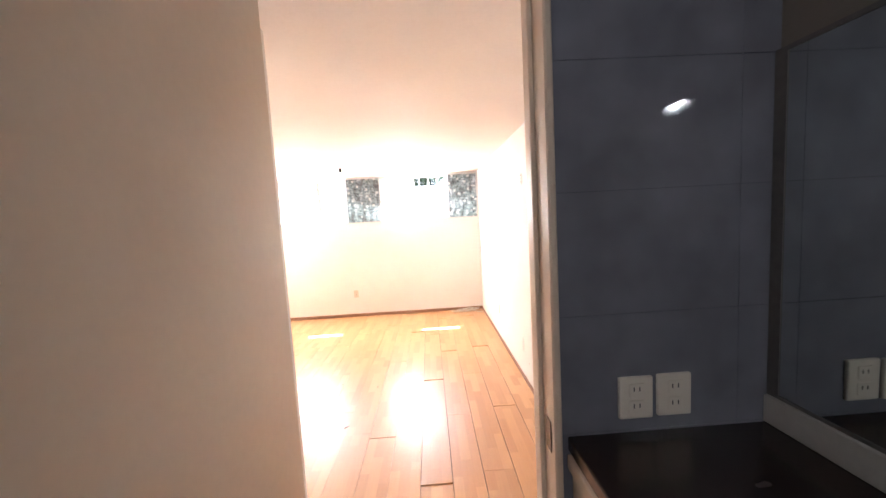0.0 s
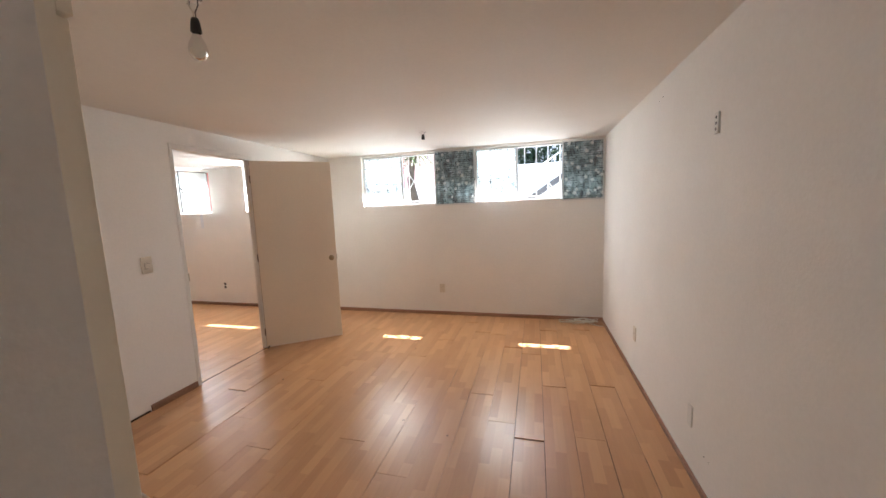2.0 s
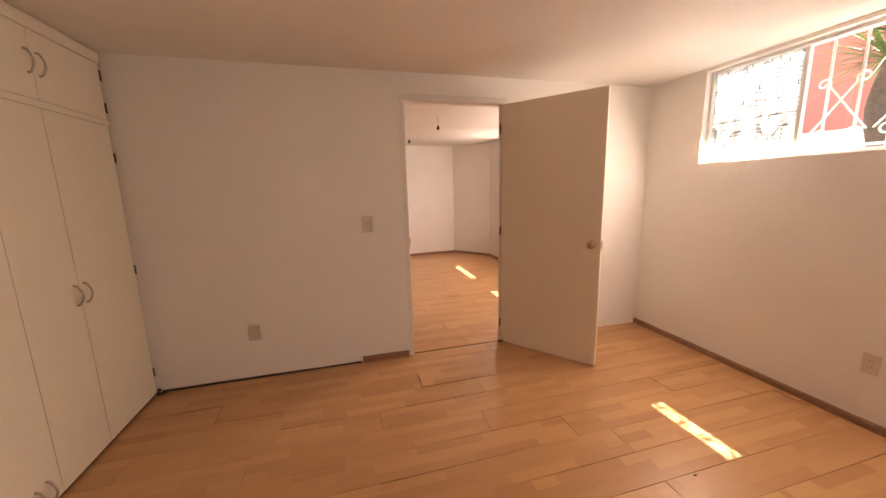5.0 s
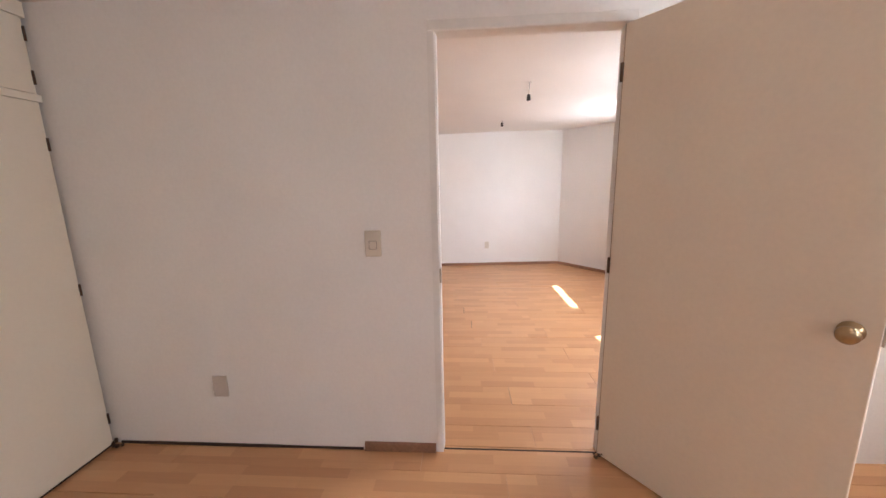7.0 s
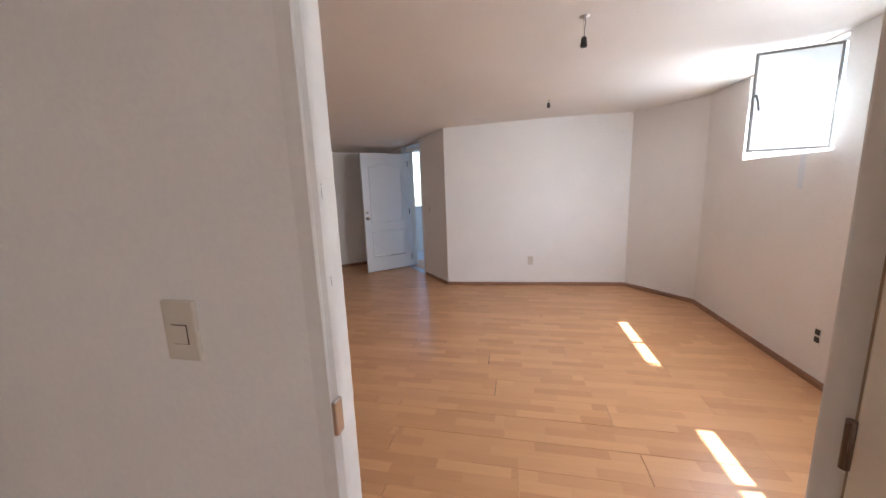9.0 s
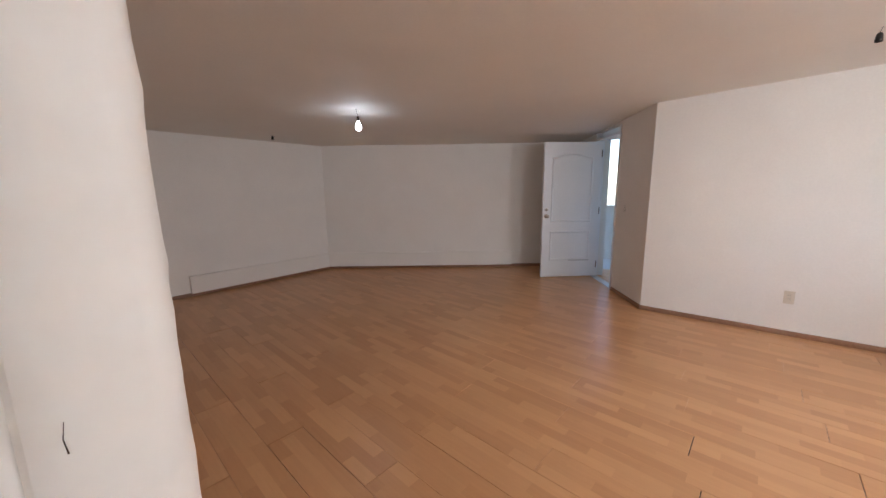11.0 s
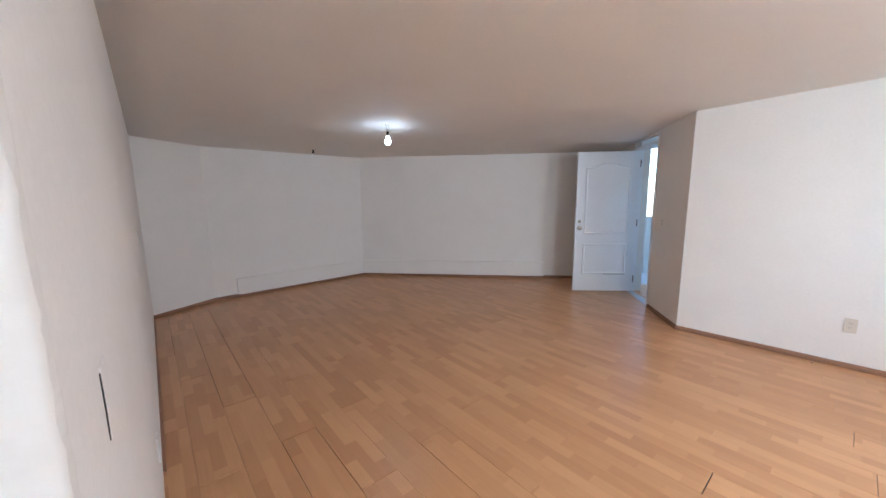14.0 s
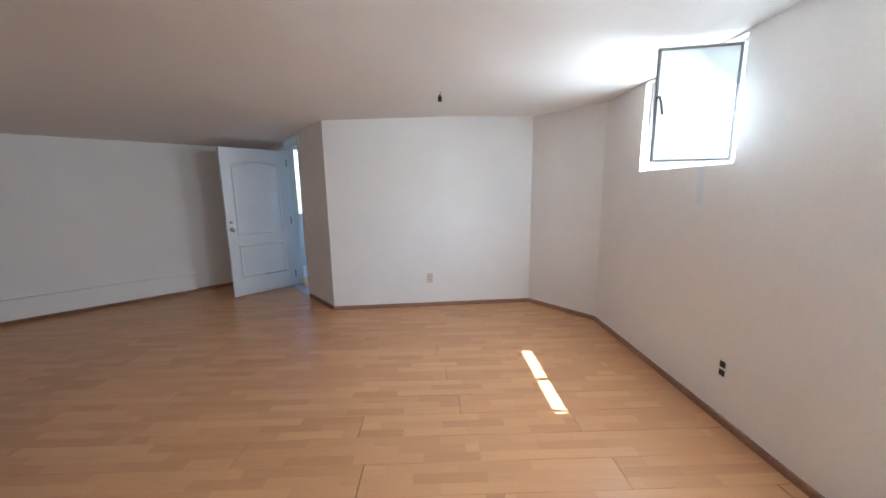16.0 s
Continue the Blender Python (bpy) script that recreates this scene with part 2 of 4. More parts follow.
    for s in (dif, tra):
        k.new(m2.outputs[0], s.inputs[0])
    return m


glass = glass_material("clear_glass")
film = film_material("patterned_film", 0.55, (0.45, 0.495, 0.515))
# same film for the backlit panes, the brightness put into a lighter colour
film_backlit = film_material("backlit_film", 0.66, (0.71, 0.75, 0.78))
film_white = film_material("frosted_film", 0.85, (0.93, 0.94, 0.94), False)

mirror = bpy.data.materials.new("mirror")
mirror.use_nodes = True
mb = mirror.node_tree.nodes["Principled BSDF"]
mb.inputs["Metallic"].default_value, mb.inputs["Roughness"].default_value = 1.0, 0.03
mb.inputs["Base Color"].default_value = (0.78, 0.81, 0.80, 1)


def glow(name, color, strength):
    m = bpy.data.materials.new(name)
    m.use_nodes = True
    b = m.node_tree.nodes["Principled BSDF"]
    b.inputs["Emission Color"].default_value = (*color, 1)
    b.inputs["Emission Strength"].default_value = strength
    return m


bulb_lit = glow("bulb_lit", (0.86, 0.93, 1.0), 8.0)
bath_lamp = glow("bath_lamp", (0.88, 0.94, 1.0), 11.0)


def laminate(name, tone):
    """Three-strip beech laminate: every plank (length along its own y) carries rows of staves of differing tone."""
    m = bpy.data.materials.new(name)
    m.use_nodes = True
    n, k = m.node_tree.nodes, m.node_tree.links
    b = n["Principled BSDF"]
    tc, info = n.new("ShaderNodeTexCoord"), n.new("ShaderNodeObjectInfo")
    sep = n.new("ShaderNodeSeparateXYZ")
    k.new(tc.outputs["Object"], sep.inputs[0])

    def op(kind, a, b_=None, c=None):
        q = n.new("ShaderNodeMath")
        q.operation = kind
        for i, v in enumerate((a, b_, c)):
            if v is None:
                continue
            if isinstance(v, (int, float)):
                q.inputs[i].default_value = v
            else:
                k.new(v, q.inputs[i])
        return q.outputs[0]

    rnd = info.outputs["Random"]
    strip = op("FLOOR", op("MULTIPLY_ADD", sep.outputs["X"], 15.6, 30.5))
    shift = op("MULTIPLY", op("FRACT", op("MULTIPLY", op("ADD", strip, op("MULTIPLY", rnd, 17.0)), 0.618)), 0.37)
    stave = op("FLOOR", op("MULTIPLY", op("ADD", sep.outputs["Y"], shift), 2.7))
    com = n.new("ShaderNodeCombineXYZ")
    k.new(strip, com.inputs[0])
    k.new(stave, com.inputs[1])
    k.new(op("FLOOR", op("MULTIPLY", rnd, 997.0)), com.inputs[2])
    white = n.new("ShaderNodeTexWhiteNoise")
    k.new(com.outputs[0], white.inputs["Vector"])
    grain_map = n.new("ShaderNodeVectorMath")
    grain_map.operation = "MULTIPLY"
    grain_map.inputs[1].default_value = (60, 4, 1)
    k.new(tc.outputs["Object"], grain_map.inputs[0])
    jump = n.new("ShaderNodeVectorMath")
    k.new(grain_map.outputs[0], jump.inputs[0])
    k.new(com.outputs[0], jump.inputs[1])
    grain = n.new("ShaderNodeTexNoise")
    grain.inputs["Scale"].default_value = 1.0
    grain.inputs["Detail"].default_value = 5
    k.new(jump.outputs[0], grain.inputs["Vector"])
    value = op("ADD", op("MULTIPLY", white.outputs["Value"], 0.58), op("MULTIPLY", grain.outputs[0], 0.42))
    ramp = n.new("ShaderNodeValToRGB")
    e = ramp.color_ramp.elements
    e[0].position, e[0].color = 0.05, (*[c * f for c, f in zip(tone, (0.82, 0.77, 0.72))], 1)
    e[1].position, e[1].color = 0.95, (*[c * f for c, f in zip(tone, (1.15, 1.20, 1.25))], 1)
    k.new(value, ramp.inputs[0])
    k.new(ramp.outputs[0], b.inputs["Base Color"])
    wear = n.new("ShaderNodeTexNoise")
    wear.inputs["Scale"].default_value = 2.2
    wear.inputs["Detail"].default_value = 6
    k.new(tc.outputs["Object"], wear.inputs["Vector"])
    rough = n.new("ShaderNodeMapRange")
    rough.inputs["To Min"].default_value, rough.inputs["To Max"].default_value = 0.285, 0.345
    b.inputs["IOR"].default_value = 1.52
    k.new(op("MULTIPLY_ADD", rnd, 0.5, op("MULTIPLY", wear.outputs[0], 0.5)), rough.inputs[0])
    k.new(rough.outputs[0], b.inputs["Roughness"])
    bn = n.new("ShaderNodeBump")
    bn.inputs["Strength"].default_value, bn.inputs["Distance"].default_value = 0.06, 0.002
    k.new(grain.outputs[0], bn.inputs["Height"])
    k.new(bn.outputs[0], b.inputs["Normal"])
    return m


laminate_beech = laminate("laminate_beech", (0.575, 0.298, 0.136))
subfloor = mat("subfloor", (0.06, 0.045, 0.035), 0.9, spread=0.3)


# ---- helpers for shapes ----
def part(name, bm, material, parent=None, label=""):
    me = bpy.data.meshes.new(name)
    bm.to_mesh(me)
    bm.free()
    me.materials.append(material)
    ob = new(name, me)
    if parent:
        ob.parent = parent
    if label:
        ob["label"] = label
    return ob


def thing(name, m, label, category, group="", kind=""):
    ob = new(name)
    ob.empty_display_size = 0.1
    ob.matrix_basis = m
    return tagged(ob, label, category, group, kind)


def b_box(bm, lo, hi, bevel=0.0, seg=1):
    c = [(a + b) / 2 for a, b in zip(lo, hi)]
    s = [abs(b - a) for a, b in zip(lo, hi)]
    vs = bmesh.ops.create_cube(bm, size=1, matrix=Matrix.Translation(c) @ Matrix.Diagonal((*s, 1)))["verts"]
    if bevel:
        es = list({e for v in vs for e in v.link_edges})
        bmesh.ops.bevel(bm, geom=es, offset=bevel, segments=seg, affect="EDGES", profile=0.5)
    return bm


def box_bm(lo, hi, bevel=0.0, seg=1):
    return b_box(bmesh.new(), lo, hi, bevel, seg)


def tube(bm, pts, r, n=8, taper=1.0):
    pts = [Vector(p) for p in pts]
    rings = []
    for i, p in enumerate(pts):
        d = (pts[min(i + 1, len(pts) - 1)] - pts[max(i - 1, 0)]).normalized()
        side = d.orthogonal().normalized() if i == 0 else (side - d * side.dot(d)).normalized()
        up = d.cross(side)
        rr = r * (1 + (taper - 1) * i / max(len(pts) - 1, 1))
        rings.append([bm.verts.new(p + (side * math.cos(a) + up * math.sin(a)) * rr)
                      for a in (2 * math.pi * j / n for j in range(n))])
    for a, b in zip(rings, rings[1:]):
        for j in range(n):
            bm.faces.new((a[j], a[(j + 1) % n], b[(j + 1) % n], b[j])).smooth = True
    bm.faces.new(rings[0][::-1])
    bm.faces.new(rings[-1])
    return bm


def lathe(bm, profile, m=Matrix(), n=20):
    """Turned shape: profile of (radius, height) round the local z axis, set by m."""
    rings = []
    for r, z in profile:
        rings.append([bm.verts.new(m @ Vector((max(r, 0.0002) * math.cos(a), max(r, 0.0002) * math.sin(a), z)))
                      for a in (2 * math.pi * j / n for j in range(n))])
    for a, b in zip(rings, rings[1:]):
        for j in range(n):
            bm.faces.new((a[j], a[(j + 1) % n], b[(j + 1) % n], b[j])).smooth = True
    bm.faces.new(rings[0][::-1])
    bm.faces.new(rings[-1])
    return bm


def wall(name, p, q, th, material, holes=(), z0=-0.02, z1=2.36, label="white plastered wall"):
    """Wall from p to q with the room to the left; its thickness lies to the right. holes: (along from, to, low, high)."""
    p, q = Vector(p), Vector(q)
    d = (q - p).normalized()
    nrm = Vector((d.y, -d.x))
    us = sorted({0.0, (q - p).length, *[h[0] for h in holes], *[h[1] for h in holes]})
    zs = sorted({z0, z1, *[h[2] for h in holes], *[h[3] for h in holes]})
    bm = bmesh.new()
    cache = {}

    def vert(u, z, t):
        key = (round(u, 4), round(z, 4), t)
        if key not in cache:
            c = p + d * u + nrm * (th * t)
            cache[key] = bm.verts.new((c.x, c.y, z))
        return cache[key]

    def solid(i, j):
        if not (0 <= i < len(us) - 1 and 0 <= j < len(zs) - 1):
            return False
        u, z = (us[i] + us[i + 1]) / 2, (zs[j] + zs[j + 1]) / 2
        return not any(h[0] < u < h[1] and h[2] < z < h[3] for h in holes)

    for i in range(len(us) - 1):
        for j in range(len(zs) - 1):
            if not solid(i, j):
                continue
            a, b, c, e = us[i], us[i + 1], zs[j], zs[j + 1]
            bm.faces.new((vert(a, c, 0), vert(a, e, 0), vert(b, e, 0), vert(b, c, 0)))
            bm.faces.new((vert(a, c, 1), vert(b, c, 1), vert(b, e, 1), vert(a, e, 1)))
            if not solid(i - 1, j):
                bm.faces.new((vert(a, c, 0), vert(a, c, 1), vert(a, e, 1), vert(a, e, 0)))
            if not solid(i + 1, j):
                bm.faces.new((vert(b, c, 0), vert(b, e, 0), vert(b, e, 1), vert(b, c, 1)))
            if not solid(i, j - 1):
                bm.faces.new((vert(a, c, 0), vert(b, c, 0), vert(b, c, 1), vert(a, c, 1)))
            if not solid(i, j + 1):
                bm.faces.new((vert(a, e, 0), vert(a, e, 1), vert(b, e, 1), vert(b, e, 0)))
    bmesh.ops.recalc_face_normals(bm, faces=bm.faces)
    return tagged(part(name, bm, material), label, "wall", kind="structure")


def strip(name, p, q, material, height=0.045, depth=0.014, label="brown wooden skirting strip along the wall"):
    """Skirting from p to q, on the left (room) side of that line, with a rounded upper edge."""
    p, q = Vector(p), Vector(q)
    d = (q - p).normalized()
    nrm = Vector((-d.y, d.x))
    prof = ((0.0, 0.0), (depth, 0.0), (depth, height * 0.6), (depth * 0.75, height * 0.88), (depth * 0.3, height), (0.0, height))
    bm = bmesh.new()
    rows = []
    steps = max(2, int((q - p).length / 0.25))
    for i in range(steps + 1):
        c = p + (q - p) * (i / steps)
        wob = 0.003 * noise.noise(Vector((c.x * 3, c.y * 3, 0)))
        rows.append([bm.verts.new((c.x + nrm.x * (o + (wob if o else 0)), c.y + nrm.y * (o + (wob if o else 0)), z + (wob if z else 0)))
                     for o, z in prof])
    for a, b in zip(rows, rows[1:]):
        for j in range(len(prof)):
            bm.faces.new((a[j], a[(j + 1) % len(prof)], b[(j + 1) % len(prof)], b[j]))
    bm.faces.new(rows[0])
    bm.faces.new(rows[-1][::-1])
    bmesh.ops.recalc_face_normals(bm, faces=bm.faces)
    return tagged(part(name, bm, material), label, "skirting", kind="structure")


# ---- the plan ----
XE, XD, XD2, YN, YC = 1.075, -2.58, -2.66, 5.455, 1.37     # east wall, divider faces, window wall, wardrobe front
C, B, A, P = (-6.30, 5.455), (-6.965, 4.92), (-6.813, 2.543), (-8.52, 1.10)
D, E, F = (-5.63, -2.05), (-3.33, -1.94), (-2.66, -1.57)
DOOR_Y0, DOOR_Y1 = 3.17, 4.03
SILL, HEAD = 1.52, 2.20

wall("wall_north", (1.225, YN), (-6.36, YN), 0.15, plaster,
     holes=((1.225 - 1.06, 1.225 + 2.07, SILL, HEAD), (1.225 + 3.25, 1.225 + 4.09, SILL, HEAD), (1.225 + 4.76, 1.225 + 5.68, SILL, HEAD)),
     label="white plastered outer wall with high windows")
wall("wall_east", (XE, 0.68), (XE, YN), 0.15, plaster, label="white uneven plastered side wall")
wall("wall_divider", (XD, YN), (XD, -1.62), XD - XD2, plaster, holes=((YN - DOOR_Y1, YN - DOOR_Y0, -0.02, 2.06),),
     label="white plastered partition wall with a doorway")
wall("wall_wardrobe_end", (-0.295, 0.68), (-0.295, 1.245), -0.14, plaster, label="white plastered end wall beside the wardrobe")
wall("wall_bath_door", (1.225, 0.675), (-2.58, 0.675), -0.10, plaster, holes=((1.225 - 0.520, 1.225 + 0.105, -0.02, 2.08),),
     label="white plastered wall with the bathroom doorway")
wall("wall_west_corner", C, B, 0.10, plaster, label="white plastered slanting corner wall")
wall("wall_west", B, A, 0.10, plaster, label="white plastered wall")
wall("wall_entrance", A, P, 0.10, plaster, holes=((0.755, 1.535, -0.02, 2.10),), label="white plastered slanting wall with the entrance doorway")
wall("wall_south_west", P, D, 0.10, plaster)
wall("wall_south", D, E, 0.10, plaster)
wall("wall_south_corner", E, F, 0.10, plaster)

# ceilings
tagged(part("ceiling_bedroom", box_bm((XD2 + 0.02, 0.67, 2.225), (1.12, 5.50, 2.30)), ceiling_paint),
       "white painted bedroom ceiling", "ceiling", kind="structure")


def living_ceiling():
    bm = bmesh.new()
    a, b = Vector(P), Vector(D)
    d = (b - a).normalized()
    nx, ny = 26, 30
    grid = []
    for i in range(nx + 1):
        row = []
        for j in range(ny + 1):
            x, y = -8.7 + (XD2 + 0.02 + 8.7) * i / nx, -2.3 + (5.50 + 2.3) * j / ny
            off = max(0.0, -(d.x * (y - a.y) - d.y * (x - a.x)) * -1)
            south = max(0.0, y + 2.0)
            z = 2.065 + 0.15 * min(1.0, min(off, south) / 3.2) + 0.006 * noise.noise(Vector((x * 0.9, y * 0.9, 3)))
            row.append(bm.verts.new((x, y, min(z, 2.215))))
        grid.append(row)
    for i in range(nx):
        for j in range(ny):
            bm.faces.new((grid[i][j], grid[i][j + 1], grid[i + 1][j + 1], grid[i + 1][j])).smooth = True
    top = bmesh.ops.extrude_face_region(bm, geom=bm.faces[:])
    for v in top["geom"]:
        if isinstance(v, bmesh.types.BMVert):
            v.co.z = 2.31
    bmesh.ops.recalc_face_normals(bm, faces=bm.faces)
    return part("ceiling_living_room", bm, ceiling_paint)


tagged(living_ceiling(), "white painted living room ceiling, sagging slightly", "ceiling", kind="structure")
tagged(part("roof", box_bm((-8.8, -2.3, 2.365), (1.3, 5.852, 2.50)), asphalt_roof), "flat roof slab with an overhanging eave", "roof",
       kind="structure")
tagged(part("roof_bathroom", box_bm((-1.2, -3.2, 2.43), (1.3, -2.31, 2.50)), asphalt_roof), "flat roof slab over the bathroom", "roof",
       kind="structure")

# skirting
strip("baseboard", (XE, YN), (XD, YN), skirting)
strip("baseboard", (XE, 0.70), (XE, YN - 0.016), skirting, height=0.03)
strip("baseboard", (XD, DOOR_Y0 - 0.01), (XD, 2.78), skirting, height=0.05, label="short broken piece of brown skirting by the doorway")
strip("baseboard", (XD, 2.77), (XD, YC + 0.02), seam_dark, height=0.014, depth=0.006, label="dark open joint where skirting is missing")
strip("baseboard", (XD2, YN), C, skirting)
strip("baseboard", C, B, skirting)
strip("baseboard", B, A, skirting)
strip("baseboard", A, (-7.375, 2.068), skirting)
strip("baseboard", (-8.44, 1.01), D, skirting)
strip("baseboard", D, E, skirting)
strip("baseboard", E, F, skirting)
strip("baseboard", (XD2, -1.5), (XD2, 1.5), skirting, height=0.03)


def plinth(p, q, z):
    """Low plastered band that stands a little proud of the wall."""
    p, q = Vector(p), Vector(q)
    d = (q - p).normalized()
    nrm = Vector((-d.y, d.x)) * 0.06
    bm = bmesh.new()
    lo = [bm.verts.new((c.x, c.y, 0.045)) for c in (p, q, q + nrm, p + nrm)]
    hi = [bm.verts.new((c.x, c.y, z)) for c in (p, q, q + nrm * 0.8, p + nrm * 0.8)]
    bm.faces.new(lo)
    bm.faces.new(hi[::-1])
    for i in range(4):
        bm.faces.new((lo[i], hi[i], hi[(i + 1) % 4], lo[(i + 1) % 4]))
    bmesh.ops.recalc_face_normals(bm, faces=bm.faces)
    tagged(part("trim", bm, plaster), "low white plastered band along the wall", "wall band", kind="structure")


plinth((-7.77, 0.29), (-5.645, -2.03), 0.275)
plinth((-5.61, -2.047), (-3.6, -1.952), 0.27)


tagged(part("trim", box_bm((-2.606, DOOR_Y0 + 0.03, -0.002), (-2.598, DOOR_Y1 - 0.03, 0.0025)), seam_dark), "dark open joint between the two floors in the doorway",
       "floor joint", kind="structure")


# ---- doorway between the rooms ----
def jamb(name, y_wall, sign, material, z1, seed):
    """Door lining extruded from its section, with a stop bead; the far corner is ragged old plaster and paint."""
    sec = [(XD + 0.004, 0.0), (XD + 0.004, 0.030), (-2.579, 0.034), (-2.583, 0.027), (-2.590, 0.026), (-2.594, 0.036), (-2.620, 0.038),
           (-2.645, 0.038), (-2.656, 0.034), (-2.662, 0.027), (-2.6635, 0.012), (-2.661, -0.004)]
    bm = bmesh.new()
    n = 140
    rows = []
    for i in range(n + 1):
        z = z1 * i / n
        row = []
        for j, (x, o) in enumerate(sec):
            r = noise.noise(Vector((seed, z * (46 if j >= 8 else 9), j * 0.15))) * (0.0028 if j >= 8 else 0.0010)
            s = noise.noise(Vector((seed + 5, z * 3.5, j * 2.1))) * 0.0018
            row.append(bm.verts.new((x + (r if 0 < j < 10 else 0), y_wall + sign * (o + (r + s if o > 0.001 else 0)), z)))
        rows.append(row)
    for a, b in zip(rows, rows[1:]):
        for j in range(len(sec) - 1):
            bm.faces.new((a[j], a[j + 1], b[j + 1], b[j])).smooth = 5 <= j <= 8
        bm.faces.new((a[-1], a[0], b[0], b[-1]))
    bm.faces.new(rows[0])
    bm.faces.new(rows[-1][::-1])
    bmesh.ops.recalc_face_normals(bm, faces=bm.faces)
    return part(name, bm, material, door_frame)


door_frame = thing("door_frame", pose(0, 0, 0), "white painted door frame with chipped edges", "door frame", kind="structure")
jamb("jamb", DOOR_Y0 - 0.004, 1, lining_paint, 2.026, 1.0)
jamb("jamb", DOOR_Y1 + 0.004, -1, lining_paint, 2.026, 7.0)
bm = box_bm((-2.664, DOOR_Y0 - 0.004, 2.027), (-2.574, DOOR_Y1 + 0.004, 2.072), 0.004)
part("head", bm, lining_paint, door_frame)
for x, z0, z1 in ((-2.604, 1.368, 1.395), (-2.608, 1.210, 1.228)):
    bm = bmesh.new()
    tube(bm, ((x, DOOR_Y0 + 0.0335, z0), (x + 0.0008, DOOR_Y0 + 0.0340, (z0 + z1) / 2), (x - 0.0006, DOOR_Y0 + 0.033, z1)), 0.0004, 5, 0.4)
    part("scratch", bm, seam_dark, door_frame, "dark scratch through the paint")
bm = box_bm((-2.6, DOOR_Y0 + 0.028, 0.925), (-2.575, DOOR_Y0 + 0.0375, 0.995), 0.002)
part("strike_plate", bm, hardware, door_frame, "small worn metal strike plate")


def hinge(parent, x, y, z, h=0.085):
    bm = bmesh.new()
    lathe(bm, ((0.0, -h / 2), (0.006, -h / 2), (0.006, h / 2), (0.0, h / 2)), Matrix.Translation((x, y, z)), 10)
    b_box(bm, (x - 0.002, y - 0.010, z - h / 2 + 0.003), (x + 0.002, y + 0.010, z + h / 2 - 0.003))
    return part("hinge", bm, hinge_metal, parent, "dark bronze hinge")


KNOB = ((0.0, 0.0), (0.030, 0.0), (0.030, 0.005), (0.013, 0.009), (0.011, 0.026), (0.020, 0.034), (0.027, 0.046), (0.025, 0.058), (0.013, 0.066), (0.0, 0.067))

# open plain door: local x runs from the hinge to the free edge
door_1 = thing("door_1", pose(-2.598, 4.002, 0.012, 0, 0, 37.4), "cream flush wooden door standing wide open", "door", kind="structure")
part("leaf", box_bm((0.004, -0.02, 0.0), (0.806, 0.02, 2.012), 0.002), door_cream, door_1)
for z in (0.175, 0.995, 1.825):
    hinge(door_1, 0.0, -0.022, z, 0.075)
part("hinge_edge", box_bm((0.0015, -0.0185, 0.002), (0.0042, 0.0185, 2.010)), bare_wood, door_1, "bare brown edge of the leaf")
bm = bmesh.new()
lathe(bm, KNOB, pose(0.748, -0.02, 0.935, 90, 0, 0))
part("knob", bm, brass, door_1, "round old brass knob")
bm = bmesh.new()
lathe(bm, KNOB, pose(0.748, 0.02, 0.935, -90, 0, 0))
part("knob", bm, brass, door_1, "round old brass knob")
part("latch", box_bm((0.8055, -0.011, 0.905), (0.812, 0.011, 0.965), 0.001), hardware, door_1)


# ---- entrance door in the slanting wall ----
wa = Vector(A)
wd = (Vector(P) - wa).normalized()
ang = math.degrees(math.atan2(wd.y, wd.x))
ent_frame = thing("door_frame", Matrix.Translation((*A, 0)) @ pose(0, 0, 0, 0, 0, ang), "white painted entrance door frame", "door frame",
                  kind="structure")
part("jamb", box_bm((0.752, -0.108, 0), (0.784, 0.012, 2.099), 0.004), door_white, ent_frame)
part("jamb", box_bm((1.505, -0.108, 0), (1.538, 0.012, 2.099), 0.004), door_white, ent_frame)
part("head", box_bm((0.785, -0.108, 1.992), (1.504, 0.012, 2.024), 0.004), door_white, ent_frame)
part("stop", box_bm((1.49, -0.075, 0), (1.5045, -0.045, 1.99), 0.003), door_white, ent_frame)
part("transom_panel", box_bm((0.785, -0.070, 2.025), (1.504, -0.066, 2.098)), film_white, ent_frame, "pale frosted panel above the door")
part("threshold", box_bm((0.785, -0.1, -0.05), (1.504, 0.0, 0.006), 0.003), hall_tile, ent_frame)


